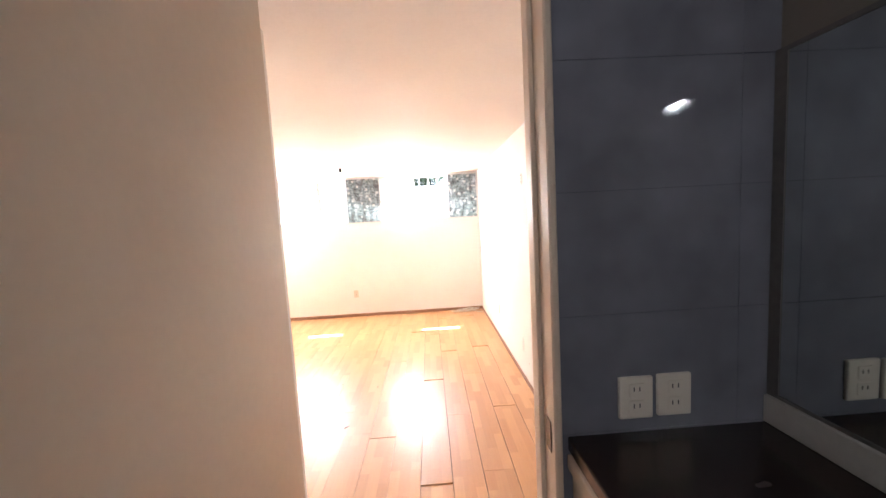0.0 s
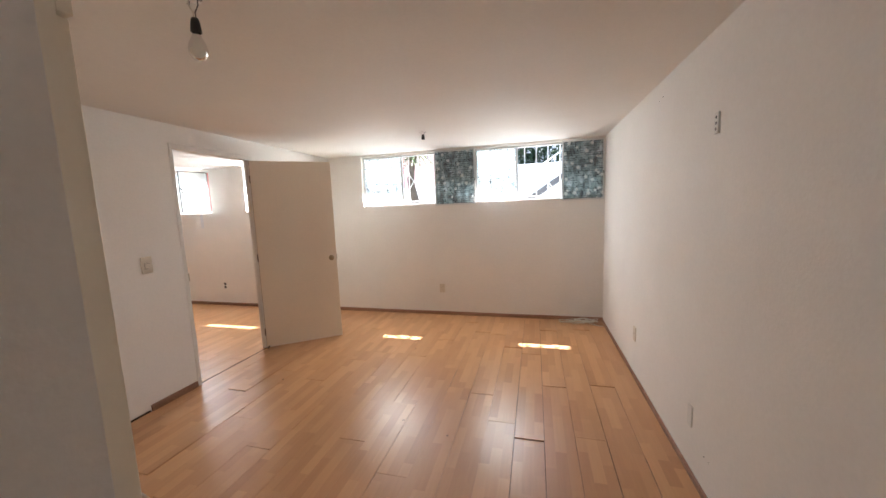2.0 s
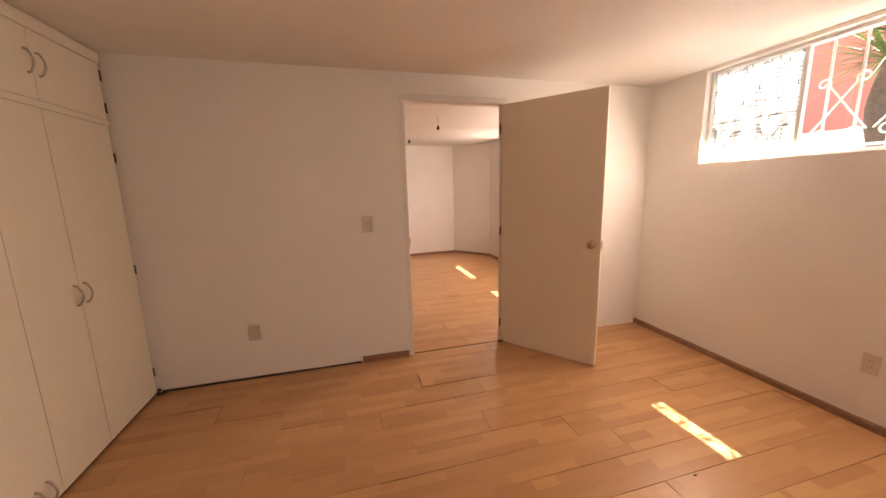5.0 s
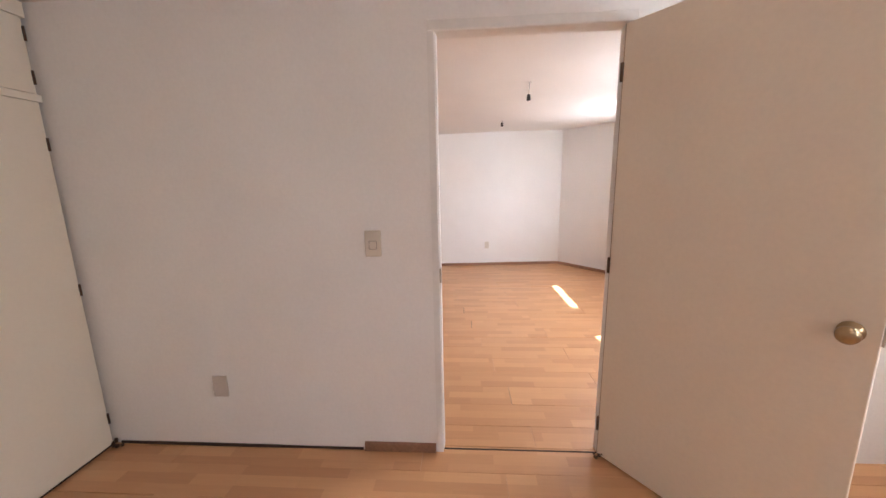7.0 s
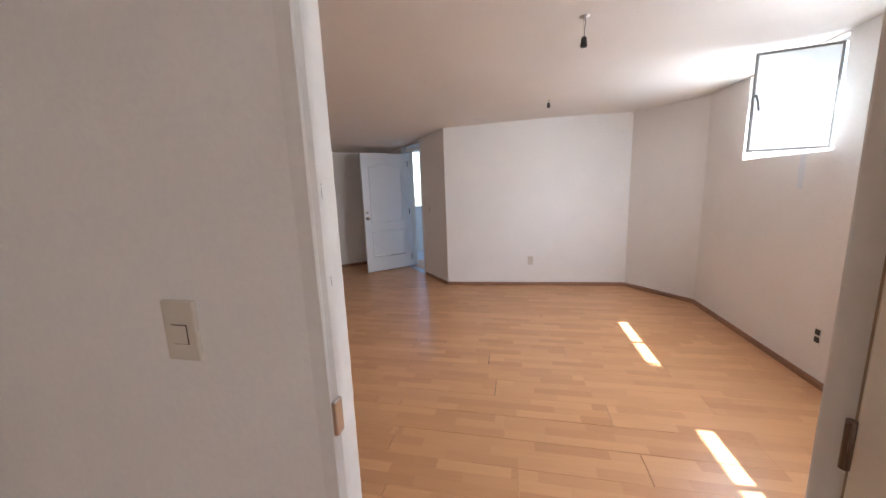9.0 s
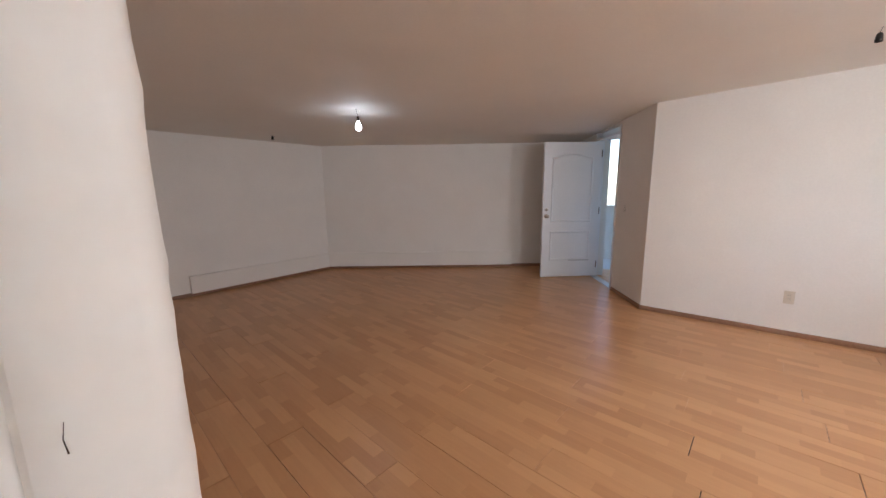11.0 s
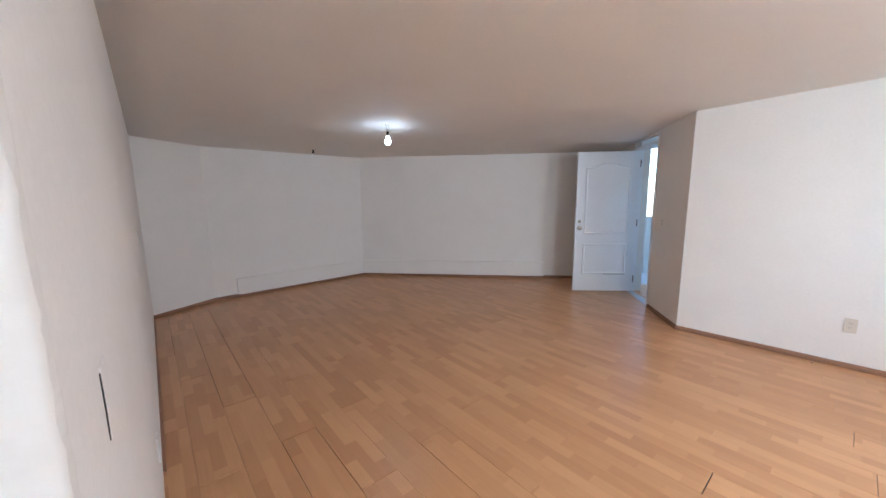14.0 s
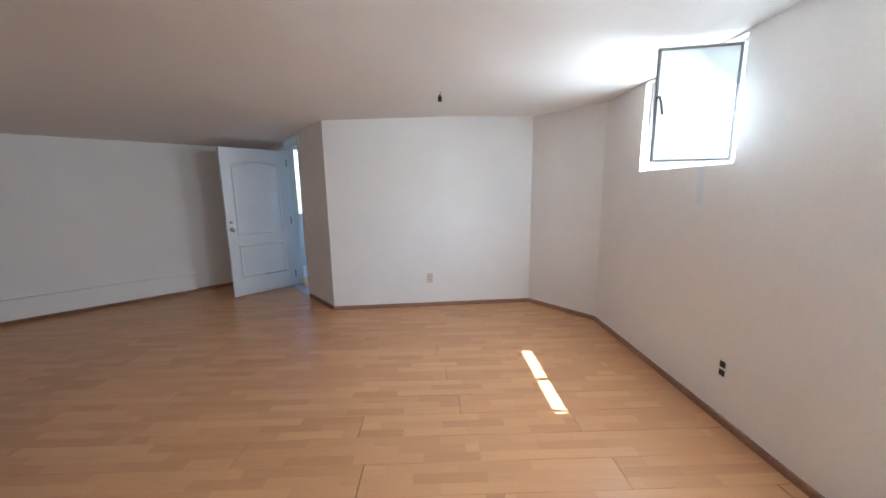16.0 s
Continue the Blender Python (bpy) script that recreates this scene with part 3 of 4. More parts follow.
def panelled_leaf(w, h, t):
    """Pressed door leaf: two sunk panels with raised fields, the upper one with an arched head."""
    bm = bmesh.new()
    b_box(bm, (0, -t / 2, 0), (w, t / 2, h), 0.002)
    leaf = part("leaf", bm, door_white, door_2)

    def arch(x0, x1, z0, z1, rise, steps=16):
        pts = [(x0, z0), (x1, z0), (x1, z1)]
        for i in range(1, steps):
            s = i / steps
            lift = rise * math.sin(math.pi * s) ** 2
            pts.append((x1 + (x0 - x1) * s, z1 + lift))
        pts.append((x0, z1))
        return pts

    for x0, x1, z0, z1, rise in ((0.115, 0.725, 0.825, 1.76, 0.055), (0.115, 0.725, 0.25, 0.695, 0.0)):
        for side in (-1, 1):
            bm = bmesh.new()
            outer = arch(x0, x1, z0, z1, rise)
            mid = arch(x0 + 0.014, x1 - 0.014, z0 + 0.014, z1 - 0.014, rise)
            inner = arch(x0 + 0.032, x1 - 0.032, z0 + 0.032, z1 - 0.032, rise)
            y0 = side * t / 2
            loops = [[bm.verts.new((x, y0 + side * o, z)) for x, z in pts]
                     for pts, o in ((outer, 0.0005), (mid, 0.009), (inner, 0.002))]
            for a, b in zip(loops, loops[1:]):
                for j in range(len(a)):
                    bm.faces.new((a[j], a[(j + 1) % len(a)], b[(j + 1) % len(a)], b[j]))
            bm.faces.new(loops[-1])
            bm.faces.new(loops[0][::-1])
            bmesh.ops.recalc_face_normals(bm, faces=bm.faces)
            part("panel", bm, door_white, leaf)
    return leaf


door_2 = thing("door_2", pose(-7.985, 1.625, 0.012, 0, 0, -43.4), "white panelled entrance door with an arched panel, standing open", "door",
               kind="structure")
panelled_leaf(0.84, 1.965, 0.04)
for z in (0.18, 0.985, 1.80):
    hinge(door_2, -0.004, 0.022, z, 0.1)
for z, k in ((0.915, 1.0), (1.01, 0.72)):
    for s in (-1, 1):
        bm = bmesh.new()
        lathe(bm, [(r * k, y * k * (1 if k == 1 else 0.45)) for r, y in KNOB], pose(0.785, 0.02 * s, z, -90 * s, 0, 0))
        part("knob" if k == 1 else "deadbolt", bm, hardware, door_2, "round satin nickel knob" if k == 1 else "satin nickel deadbolt cylinder")
part("scuff", box_bm((0.12, 0.0292, 0.246), (0.42, 0.0300, 0.252)), seam_dark, door_2, "dark scuff along the lower panel")

# hall behind the entrance, open to the sky above its low side wall
ex = Matrix.Translation((*A, 0)) @ pose(0, 0, 0, 0, 0, ang)


def hall_box(name, lo, hi, material, label, category):
    ob = part(name, box_bm(lo, hi), material)
    ob.matrix_basis = ex
    return tagged(ob, label, category, kind="structure")


hall_box("floor_hall", (0.4, -1.9, -0.1), (2.8, -0.101, -0.004), hall_tile, "pale tiled floor of the hall outside", "floor")
hall_box("wall_hall_end", (0.4, -2.0, -0.1), (2.8, -1.9, 2.75), outside_white, "white wall across the hall", "wall")
# only 1 m high, so that sky light comes in over it
hall_box("wall_hall_side", (2.8, -2.0, -0.1), (2.9, -0.101, 1.0), outside_white, "white side wall of the hall", "wall")
hall_box("wall_hall_near", (0.3, -2.0, -0.1), (0.4, -0.101, 2.75), outside_white, "white side wall of the hall", "wall")
# added slab out of view: keeps direct sun off the hall
hall_box("hall_sun_block", (0.4, -2.0, 2.75), (2.6, -0.101, 2.85), outside_white, "unseen white slab added over the hall to block the sun", "ceiling")
hall_box("wall_hall_return", (1.54, -0.205, -0.1), (1.66, -0.112, 2.75), outside_white, "white wall return beside the entrance door", "wall")
hall_box("trim_hall", (0.4, -1.9, 0.0), (2.8, -1.885, 0.09), hall_tile, "pale tile skirting in the hall", "skirting")


# ---- windows ----
def bar_frame(bm, x0, x1, z0, z1, y, w, d, bevel=0.002):
    b_box(bm, (x0, y - d / 2, z0), (x0 + w, y + d / 2, z1), bevel)
    b_box(bm, (x1 - w, y - d / 2, z0), (x1, y + d / 2, z1), bevel)
    b_box(bm, (x0 + w, y - d / 2, z0), (x1 - w, y + d / 2, z0 + w), bevel)
    b_box(bm, (x0 + w, y - d / 2, z1 - w), (x1 - w, y + d / 2, z1), bevel)
    return bm


def film_pane(name, x0, x1, z0, z1, y, film_mat, parent, label, deep=True):
    g = part("pane", box_bm((x0, y - 0.003, z0), (x1, y + 0.003, z1)), glass, parent)
    g.visible_shadow = False
    bm = bmesh.new()
    b_box(bm, (x0, y - 0.0048, z0), (x1, y - 0.0040, z1))
    bm.faces.ensure_lookup_table()
    keep = min(bm.faces, key=lambda f: f.calc_center_median().y)
    bmesh.ops.delete(bm, geom=[f for f in bm.faces if f is not keep], context="FACES")
    return part(name, bm, film_mat, g if deep else parent, label)


window_1 = thing("window_1", pose(0, 0, 0), "wide white aluminium window, two sashes slid open, blue-grey patterned film on its panes", "window",
                 kind="structure")
bm = bmesh.new()
bar_frame(bm, -2.068, 1.058, SILL + 0.002, HEAD - 0.002, 5.53, 0.022, 0.06)
part("window_frame", bm, alu, window_1)
bm = bmesh.new()
for x in (-1.49, -0.46, 0.06):
    b_box(bm, (x - 0.012, 5.512, SILL + 0.024), (x + 0.012, 5.548, HEAD - 0.024), 0.002)
part("mullions", bm, alu, window_1)
for x0, x1 in ((-2.046, -1.502), (-1.0, -0.472), (-0.448, 0.048), (0.60, 1.036)):
    film_pane("film", x0, x1, SILL + 0.024, HEAD - 0.024, 5.535, film_backlit if x0 in (-2.046, -0.448) else film, window_1, "patterned grey-blue window film")
for x0, x1 in ((-1.005, -0.462), (0.595, 1.068)):
    bm = bar_frame(bmesh.new(), x0, x1, SILL - 0.022, HEAD + 0.004, 5.446, 0.018, 0.016)
    s = part("sliding_sash", bm, alu, window_1, "sliding sash with aluminium edge")
    film_pane("film", x0 + 0.018, x1 - 0.018, SILL - 0.004, HEAD - 0.016, 5.446, film, window_1, "patterned grey-blue window film")
    part("latch", box_bm((x1 - 0.014, 5.428, 1.80), (x1 - 0.006, 5.438, 1.83), 0.001), black, s)
part("window_sill", box_bm((-2.07, 5.56, SILL - 0.03), (1.06, 5.63, SILL + 0.004), 0.003), outside_white, window_1)


def scroll(cx, cz, r, turn, flip, y):
    pts = []
    for i in range(22):
        a = turn + flip * i * 0.30
        rr = r * (1 - i / 30)
        pts.append((cx + rr * math.cos(a), y, cz + rr * math.sin(a)))
    return pts


def grille(x0, x1, y, step, name_label):
    g = thing("window_grille", pose(0, 0, 0), name_label, "window grille", kind="structure")
    n = max(2, round((x1 - x0) / step))
    for i in range(n + 1):
        x = x0 + (x1 - x0) * i / n
        bm = bmesh.new()
        tube(bm, ((x, y, SILL + 0.005), (x, y, 2.352)), 0.0075, 6)
        part("bar", bm, iron_white, g)
    for z in (SILL + 0.05, 2.30):
        part("rail", box_bm((x0 - 0.02, y - 0.006, z - 0.008), (x1 + 0.02, y + 0.006, z + 0.008)), iron_white, g)
    for i in range(0, n, 2):
        c = x0 + (x1 - x0) * (i + 0.5) / n
        h = (x1 - x0) / n
        for s in (-1, 1):
            bm = bmesh.new()
            tube(bm, ((c - s * h * 0.9, y - 0.012, 1.66), (c - s * h * 0.3, y - 0.012, 1.78), (c + s * h * 0.4, y - 0.012, 1.93), *scroll(c + s * h * 0.62, 1.95, 0.032, math.pi * (0.9 if s > 0 else 0.1), -s, y - 0.012)), 0.0055, 6)
            part("scroll", bm, iron_white, g)
            bm = bmesh.new()
            tube(bm, scroll(c - s * h * 0.55, 1.645, 0.034, math.pi * (0.25 if s > 0 else 0.75), s, y - 0.012), 0.0055, 6)
            part("scroll", bm, iron_white, g)
    return g


grille(-2.02, 1.02, 5.66, 0.145, "white wrought iron window grille with scrolls")


def steel_window(name, x0, x1, mull, label):
    w = thing(name, pose(0, 0, 0), label, "window", kind="structure")
    bm = bmesh.new()
    bar_frame(bm, x0 + 0.003, x1 - 0.003, SILL + 0.003, HEAD - 0.003, 5.53, 0.024, 0.04)
    b_box(bm, (mull - 0.018, 5.515, SILL + 0.026), (mull + 0.018, 5.545, HEAD - 0.026), 0.002)
    part("window_frame", bm, alu, w)
    part("window_sill", box_bm((x0, 5.56, SILL - 0.03), (x1, 5.63, SILL + 0.004), 0.003), outside_white, w)
    # casement hinged at the east jamb, swung into the room
    width = x1 - mull - 0.005
    s = part("casement", bar_frame(bmesh.new(), -width, 0.0, SILL + 0.02, HEAD - 0.035, 0.0, 0.015, 0.02), steel_grey, w,
             "thin dark steel casement swung inwards")
    film_pane("frosted_film", -width + 0.015, -0.015, SILL + 0.035, HEAD - 0.05, 0.0, film_white, s, "white frosted film", False)
    bm = bmesh.new()
    tube(bm, ((-width + 0.01, -0.012, 1.90), (-width + 0.01, -0.04, 1.90), (-width + 0.02, -0.045, 1.86), (-width + 0.03, -0.045, 1.80)), 0.007, 8)
    part("latch_handle", bm, iron_dark, s, "dark steel latch handle")
    s.matrix_basis = pose(x1 - 0.045, 5.47, 0, 0, 0, 78.5)
    return w


steel_window("window_2", -5.68, -4.76, -5.19, "small white window with a frosted casement swung open into the room")
steel_window("window_3", -4.09, -3.25, -3.68, "small white window with a frosted casement swung open into the room")


# ---- wardrobe ----
wardrobe = thing("built_in_wardrobe", pose(0, 0, 0), "cream built-in wardrobe with plain doors and bow handles", "wardrobe")
WX0, WX1 = -2.568, -0.44
part("carcass", box_bm((WX0, 0.88, 0.0), (WX1, YC - 0.022, 2.219)), wardrobe_paint, wardrobe)
part("cornice", box_bm((WX0, YC - 0.0215, 2.155), (WX1, YC + 0.003, 2.219), 0.002), wardrobe_paint, wardrobe)
part("rail", box_bm((WX0, YC - 0.0215, 1.799), (WX1, YC + 0.001, 1.831), 0.0015), wardrobe_paint, wardrobe)


def bow_handle(x, z, parent, y=YC):
    bm = bmesh.new()
    pts = [(x, y - 0.001, z - 0.052), (x, y + 0.010, z - 0.050)]
    for i in range(9):
        s = i / 8
        pts.append((x, y + 0.014 + 0.018 * math.sin(math.pi * s), z - 0.048 + 0.096 * s))
    pts += [(x, y + 0.010, z + 0.050), (x, y - 0.001, z + 0.052)]
    tube(bm, pts, 0.0052, 8)
    return part("handle", bm, hardware, parent, "satin nickel bow handle")


edges = [WX0 + 0.02 + i * (WX1 - WX0 - 0.03) / 5 for i in range(6)]
edges[1] = -2.055
for i in range(5):
    a, b = edges[i] + 0.0015, edges[i + 1] - 0.0015
    for z0, z1, hz in ((1.8335, 2.152, 2.0), (0.018, 1.7965, 0.88)):
        dr = part("door", box_bm((a, YC - 0.0205, z0), (b, YC, z1), 0.0015), wardrobe_paint, wardrobe)
        left = i % 2 == 0
        bow_handle((b - 0.032) if left else (a + 0.032), hz, dr)
        hx = a - 0.004 if left else b + 0.004
        for hz2 in () if i else ((z0 + 0.07, z1 - 0.065) if z1 > 2 else (0.17, 0.9, 1.61)):
            bm = bmesh.new()
            lathe(bm, ((0.0, -0.03), (0.005, -0.03), (0.005, 0.03), (0.0, 0.03)), Matrix.Translation((hx, YC + 0.003, hz2)), 8)
            part("hinge", bm, hinge_metal, dr, "dark bronze hinge")
for x in (-1.635, -1.575):
    bow_handle(x, 0.085, wardrobe)
part("toe_strip", box_bm((WX0, YC - 0.021, 0.0), (WX1, YC - 0.012, 0.016)), seam_dark, wardrobe)


# ---- switches, outlets ----
def plate(name, m, label, category, w=0.072, h=0.118, rocker=0, sockets=0, body=None, group=""):
    """Wall plate: local x across, z up, y out of the wall."""
    t = thing(name, m, label, category, group)
    body = body or plastic
    part("cover", box_bm((-w / 2, -0.002, -h / 2), (w / 2, 0.008, h / 2), 0.0035, 2), body, t)
    for i in range(rocker):
        part("rocker", box_bm((-0.017, 0.008, -0.026), (0.017, 0.0115, 0.012), 0.0015), body, t)
        part("rocker_gap", box_bm((-0.0185, 0.0079, -0.0275), (0.0185, 0.0086, 0.0135)), hinge_metal, t)
    for i in range(sockets):
        z = (i - (sockets - 1) / 2) * 0.036
        s = part("socket", box_bm((-0.016, 0.0075, z - 0.0145), (0.016, 0.0098, z + 0.0145), 0.0012), body, t)
        for dx in (-0.006, 0.006):
            part("slot", box_bm((dx - 0.0012, 0.0094, z - 0.002), (dx + 0.0012, 0.0101, z + 0.007)), black, s)
    return t


plate("light_switch", pose(XD, 2.885, 1.12, 0, 0, -90), "ivory single light switch beside the doorway", "light switch", w=0.078, h=0.125, rocker=1)
plate("wall_outlet", pose(XD, 2.02, 0.36, 0, 0, -90), "blank faded taupe outlet cover low on the partition", "outlet", w=0.078, body=plastic_faded)
plate("wall_outlet", pose(-0.96, YN, 0.37, 0, 0, 180), "ivory outlet plate under the window", "outlet", sockets=2)
plate("wall_outlet", pose(XE, 4.03, 0.367, 0, 0, 90), "white outlet plate with dark slot low on the side wall", "outlet", sockets=1, w=0.06)
plate("wall_outlet", pose(XE, 2.945, 0.318, 0, 0, 90), "blank white outlet plate low on the side wall", "outlet", body=plastic_white, w=0.05)
plate("wall_outlet", pose(XE, 2.05, 0.42, 0, 0, 90), "ivory outlet plate low on the side wall", "outlet", sockets=1)
tv = plate("wall_outlet", pose(XE, 2.82, 1.80, 0, 0, 90), "white wall plate with three dark holes, high on the side wall", "outlet",
           body=plastic_white, w=0.04, h=0.095)
for i in range(3):
    bm = bmesh.new()
    lathe(bm, ((0.0, 0.0), (0.007, 0.0), (0.007, 0.0012), (0.0, 0.0013)), pose(0.0, 0.0075, 0.026 * (i - 1), -90, 0, 0), 12)
    part("hole", bm, black, tv)
plug = thing("plug_adapter", pose(XE - 0.009, 1.955, 0.392, 0, 0, 90), "small white plug with its cord, in the outlet box", "plug")
part("body", box_bm((-0.018, 0.0, -0.022), (0.018, 0.03, 0.022), 0.005, 2), plastic_white, plug)
bm = bmesh.new()
tube(bm, ((0.0, 0.02, -0.022), (0.002, 0.018, -0.09), (-0.004, 0.014, -0.2), (0.0, 0.012, -0.29), (0.002, 0.01, -0.336)), 0.0028, 6)
part("cord", bm, cable_white, plug)
plate("wall_outlet", pose(-6.893, 3.69, 0.35, 0, 0, -86.3), "ivory outlet plate low on the white wall", "outlet", sockets=2)
dark = thing("wall_outlet", pose(-4.665, YN, 0.33, 0, 0, 180), "open outlet box with two black sockets low on the wall", "outlet")
for dz in (-0.026, 0.026):
    part("socket", box_bm((-0.02, -0.004, dz - 0.019), (0.02, 0.006, dz + 0.019), 0.004), black, dark)
part("bracket", box_bm((-0.026, -0.004, -0.055), (0.026, 0.002, 0.055), 0.002), plastic_white, dark)
plate("light_switch", Matrix.Translation((*A, 0)) @ pose(0, 0, 0, 0, 0, ang) @ pose(0.52, 0, 1.08, 0, 0, 0),
      "white light switch beside the entrance door", "light switch", body=plastic_white, w=0.05, h=0.09, rocker=1)
sw = thing("light_switch", pose(XD2, 2.895, 1.09, 0, 0, 90), "painted-over blank switch plate, gaping from the wall", "light switch")
part("cover", box_bm((-0.034, -0.001, -0.062), (0.030, 0.0028, 0.058), 0.0015), plaster, sw)
bm = bmesh.new()
tube(bm, ((0.0315, 0.0005, -0.060), (0.0325, 0.001, -0.035), (0.0312, 0.001, -0.01), (0.0328, 0.001, 0.02), (0.0318, 0.0005, 0.05)), 0.0014, 5)
part("gap", bm, black, sw, "dark crack along the plate's edge")
plate("wall_outlet", pose(XD2, 1.68, 0.27, 0, 0, 90), "white outlet plate on the partition", "outlet", body=plastic_white, w=0.06, sockets=1)
plate("light_switch", pose(XD2, 0.15, 1.12, 0, 0, 90), "white switch plate on the partition", "light switch", body=plastic_white, w=0.05, h=0.08)


for y, z, r in ((2.78, 0.20, 0.004), (2.73, 0.205, 0.003), (2.22, 0.30, 0.005), (3.55, 2.12, 0.004), (3.62, 2.11, 0.003)):
    bm = bmesh.new()
    lathe(bm, ((0.0, 0.0), (r, 0.0), (r * 0.8, 0.001), (0.0, 0.0012)), pose(XE, y, z, 0, -90, 0), 9)
    tagged(part("nail_hole", bm, seam_dark), "small dark nail hole in the white side wall", "nail hole", group="nail holes in the side wall")


# ---- ceiling lamp holders ----
def lamp_holder(x, y, z, drop, label, lit=False, glass_bulb=False):
    """Bare holder on its two wires, with the pale patch of the ceiling box above."""
    t = thing("pendant_lamp_holder", pose(x, y, z), label, "lamp holder", group="bare lamp holders")
    bm = bmesh.new()
    lathe(bm, ((0.0, 0.004), (0.024, 0.004), (0.026, -0.001), (0.0, -0.003)), Matrix(), 20)
    part("ceiling_box", bm, ceiling_paint, t)
    for s in (-1, 1):
        bm = bmesh.new()
        tube(bm, ((s * 0.02, 0, 0.0), (s * 0.016, 0.004 * s, -drop * 0.3), (s * 0.004, 0, -drop * 0.65), (s * 0.006, 0, -drop)), 0.0019, 6)
        part("wire", bm, iron_dark if s > 0 else cable_white, t)
        bm = bmesh.new()
        tube(bm, ((s * 0.015, 0, -0.001), (s * 0.026, 0.008, -0.006), (s * 0.034, 0.006, -0.004)), 0.0011, 5)
        part("wire", bm, iron_dark, t)
    bm = bmesh.new()
    lathe(bm, ((0.0, 0.004), (0.010, 0.004), (0.014, -0.005), (0.016, -0.024), (0.0175, -0.042), (0.015, -0.044), (0.013, -0.034), (0.0, -0.034)),
          Matrix.Translation((0, 0, -drop)), 16)
    part("socket", bm, black, t)
    if lit or glass_bulb:
        bm = bmesh.new()
        prof = [(0.0, -0.042), (0.013, -0.045), (0.015, -0.058), (0.026, -0.08), (0.031, -0.1), (0.028, -0.12), (0.016, -0.134), (0.0, -0.138)]
        lathe(bm, prof, Matrix.Translation((0, 0, -drop)), 20)
        b = part("bulb", bm, bulb_lit if lit else glass, t, "glowing bulb" if lit else "clear unlit bulb")
        if not lit:
            b.visible_shadow = False
    return t


lamp_holder(-0.875, 1.99, 2.225, 0.065, "black bare lamp holder with a clear bulb on two wires", glass_bulb=True)
lamp_holder(-0.80, 4.363, 2.225, 0.03, "black bare lamp holder close under the bedroom ceiling")
lamp_holder(-4.12, 3.865, 2.214, 0.10, "black bare lamp holder hanging on loose wires")
lamp_holder(-5.92, 3.83, 2.214, 0.03, "black bare lamp holder under the living room ceiling")
lamp_holder(-4.64, -1.50, 2.088, 0.02, "black bare lamp holder near the far wall")
lamp_holder(-4.82, 0.24, 2.172, 0.08, "black lamp holder with a lit white bulb", lit=True)

# ---- coil of cable and bits on the floor ----
coil = thing("cable_coil", pose(0.80, 5.33, 0.004), "tangled coil of cream flat cable on the floor in the corner", "cable")
rng = random.Random(4)
for j in range(8):
    bm = bmesh.new()
    ca, cb = rng.uniform(-0.10, 0.10), rng.uniform(-0.03, 0.03)
    ra, rb, lean = rng.uniform(0.06, 0.15), rng.uniform(0.025, 0.055), rng.uniform(-0.4, 0.4)
    pts = []
    for i in range(32):
        a = i / 31 * 2 * math.pi * rng.uniform(0.98, 1.0) * 1.05 + j
        u, v = ra * math.cos(a) + 0.012 * math.sin(3 * a + j), rb * math.sin(a) + 0.006 * math.sin(5 * a)
        pts.append((ca + u - lean * v, cb + v + 0.25 * lean * u, 0.005 + 0.0045 * j + 0.012 * math.sin(a * 2 + j) ** 2))
    tube(bm, pts, 0.0036, 6)
    part("loop", bm, cable_white, coil)
for k in range(3):
    bm = bmesh.new()
    tube(bm, [(-0.12 - 0.03 * i, 0.01 - 0.02 * k + 0.012 * math.sin(i + k), 0.006 + 0.004 * k) for i in range(5)], 0.0032, 6)
    part("end", bm, cable_white, coil)
bm = bmesh.new()
tube(bm, [(0.1 + 0.02 * i, -0.03 - 0.012 * i + 0.01 * math.sin(i), 0.006) for i in range(8)], 0.0042, 6)
part("tail", bm, cable_white, coil)


def crumb(x, y, r, turn):
    bm = bmesh.new()
    tube(bm, ((-r, 0, 0.003), (-r * 0.2, r * 0.3, 0.004), (r, r * 0.1, 0.003)), 0.003, 5)
    ob = part("plaster_crumb", bm, seam_dark)
    ob.matrix_basis = pose(x, y, 0.001, 0, 0, turn)
    return tagged(ob, "small dark crumb lying on the laminate floor", "debris", group="crumbs on the floor")


for x, y, r, turn in ((-0.42, 2.35, 0.018, 40), (-0.62, 3.05, 0.006, 10), (-0.95, 4.25, 0.007, 80), (-1.9, 3.4, 0.006, 20), (-0.28, 2.95, 0.005, 0)):
    crumb(x, y, r, turn)
for x, y, r in ((-2.565, 3.985, 0.02), (-2.55, 1.40, 0.025)):
    bm = bmesh.new()
    for i in range(7):
        bmesh.ops.create_icosphere(bm, subdivisions=1, radius=r * rng.uniform(0.2, 0.5),
                                   matrix=Matrix.Translation((rng.uniform(-r, r) * 0.6, rng.uniform(-r, r), r * rng.uniform(0.1, 1.4))))
    ob = part("broken_plaster", bm, hinge_metal)
    ob.matrix_basis = pose(x, y, 0.0)
    tagged(ob, "crumbled dark plaster in the corner at the floor", "debris")


# ---- bathroom ----
BY, BX, BZ = 0.575, 0.985, 0.10     # tiled wall face, mirror wall face, raised floor
wall("wall_bath_east", (BX, -1.55), (BX, BY), 0.1, bath_paint_dimmed, z1=2.42, label="beige bathroom wall, its colour darkened for dim light")
wall("wall_bath_west", (-0.95, BY), (-0.95, -1.55), 0.1, tile_grey, z1=2.42, label="grey tiled bathroom wall")
wall("wall_bath_south", (-1.05, -1.55), (1.085, -1.55), 0.1, bath_paint_dimmed, z1=2.42, label="beige bathroom wall, its colour darkened for dim light")
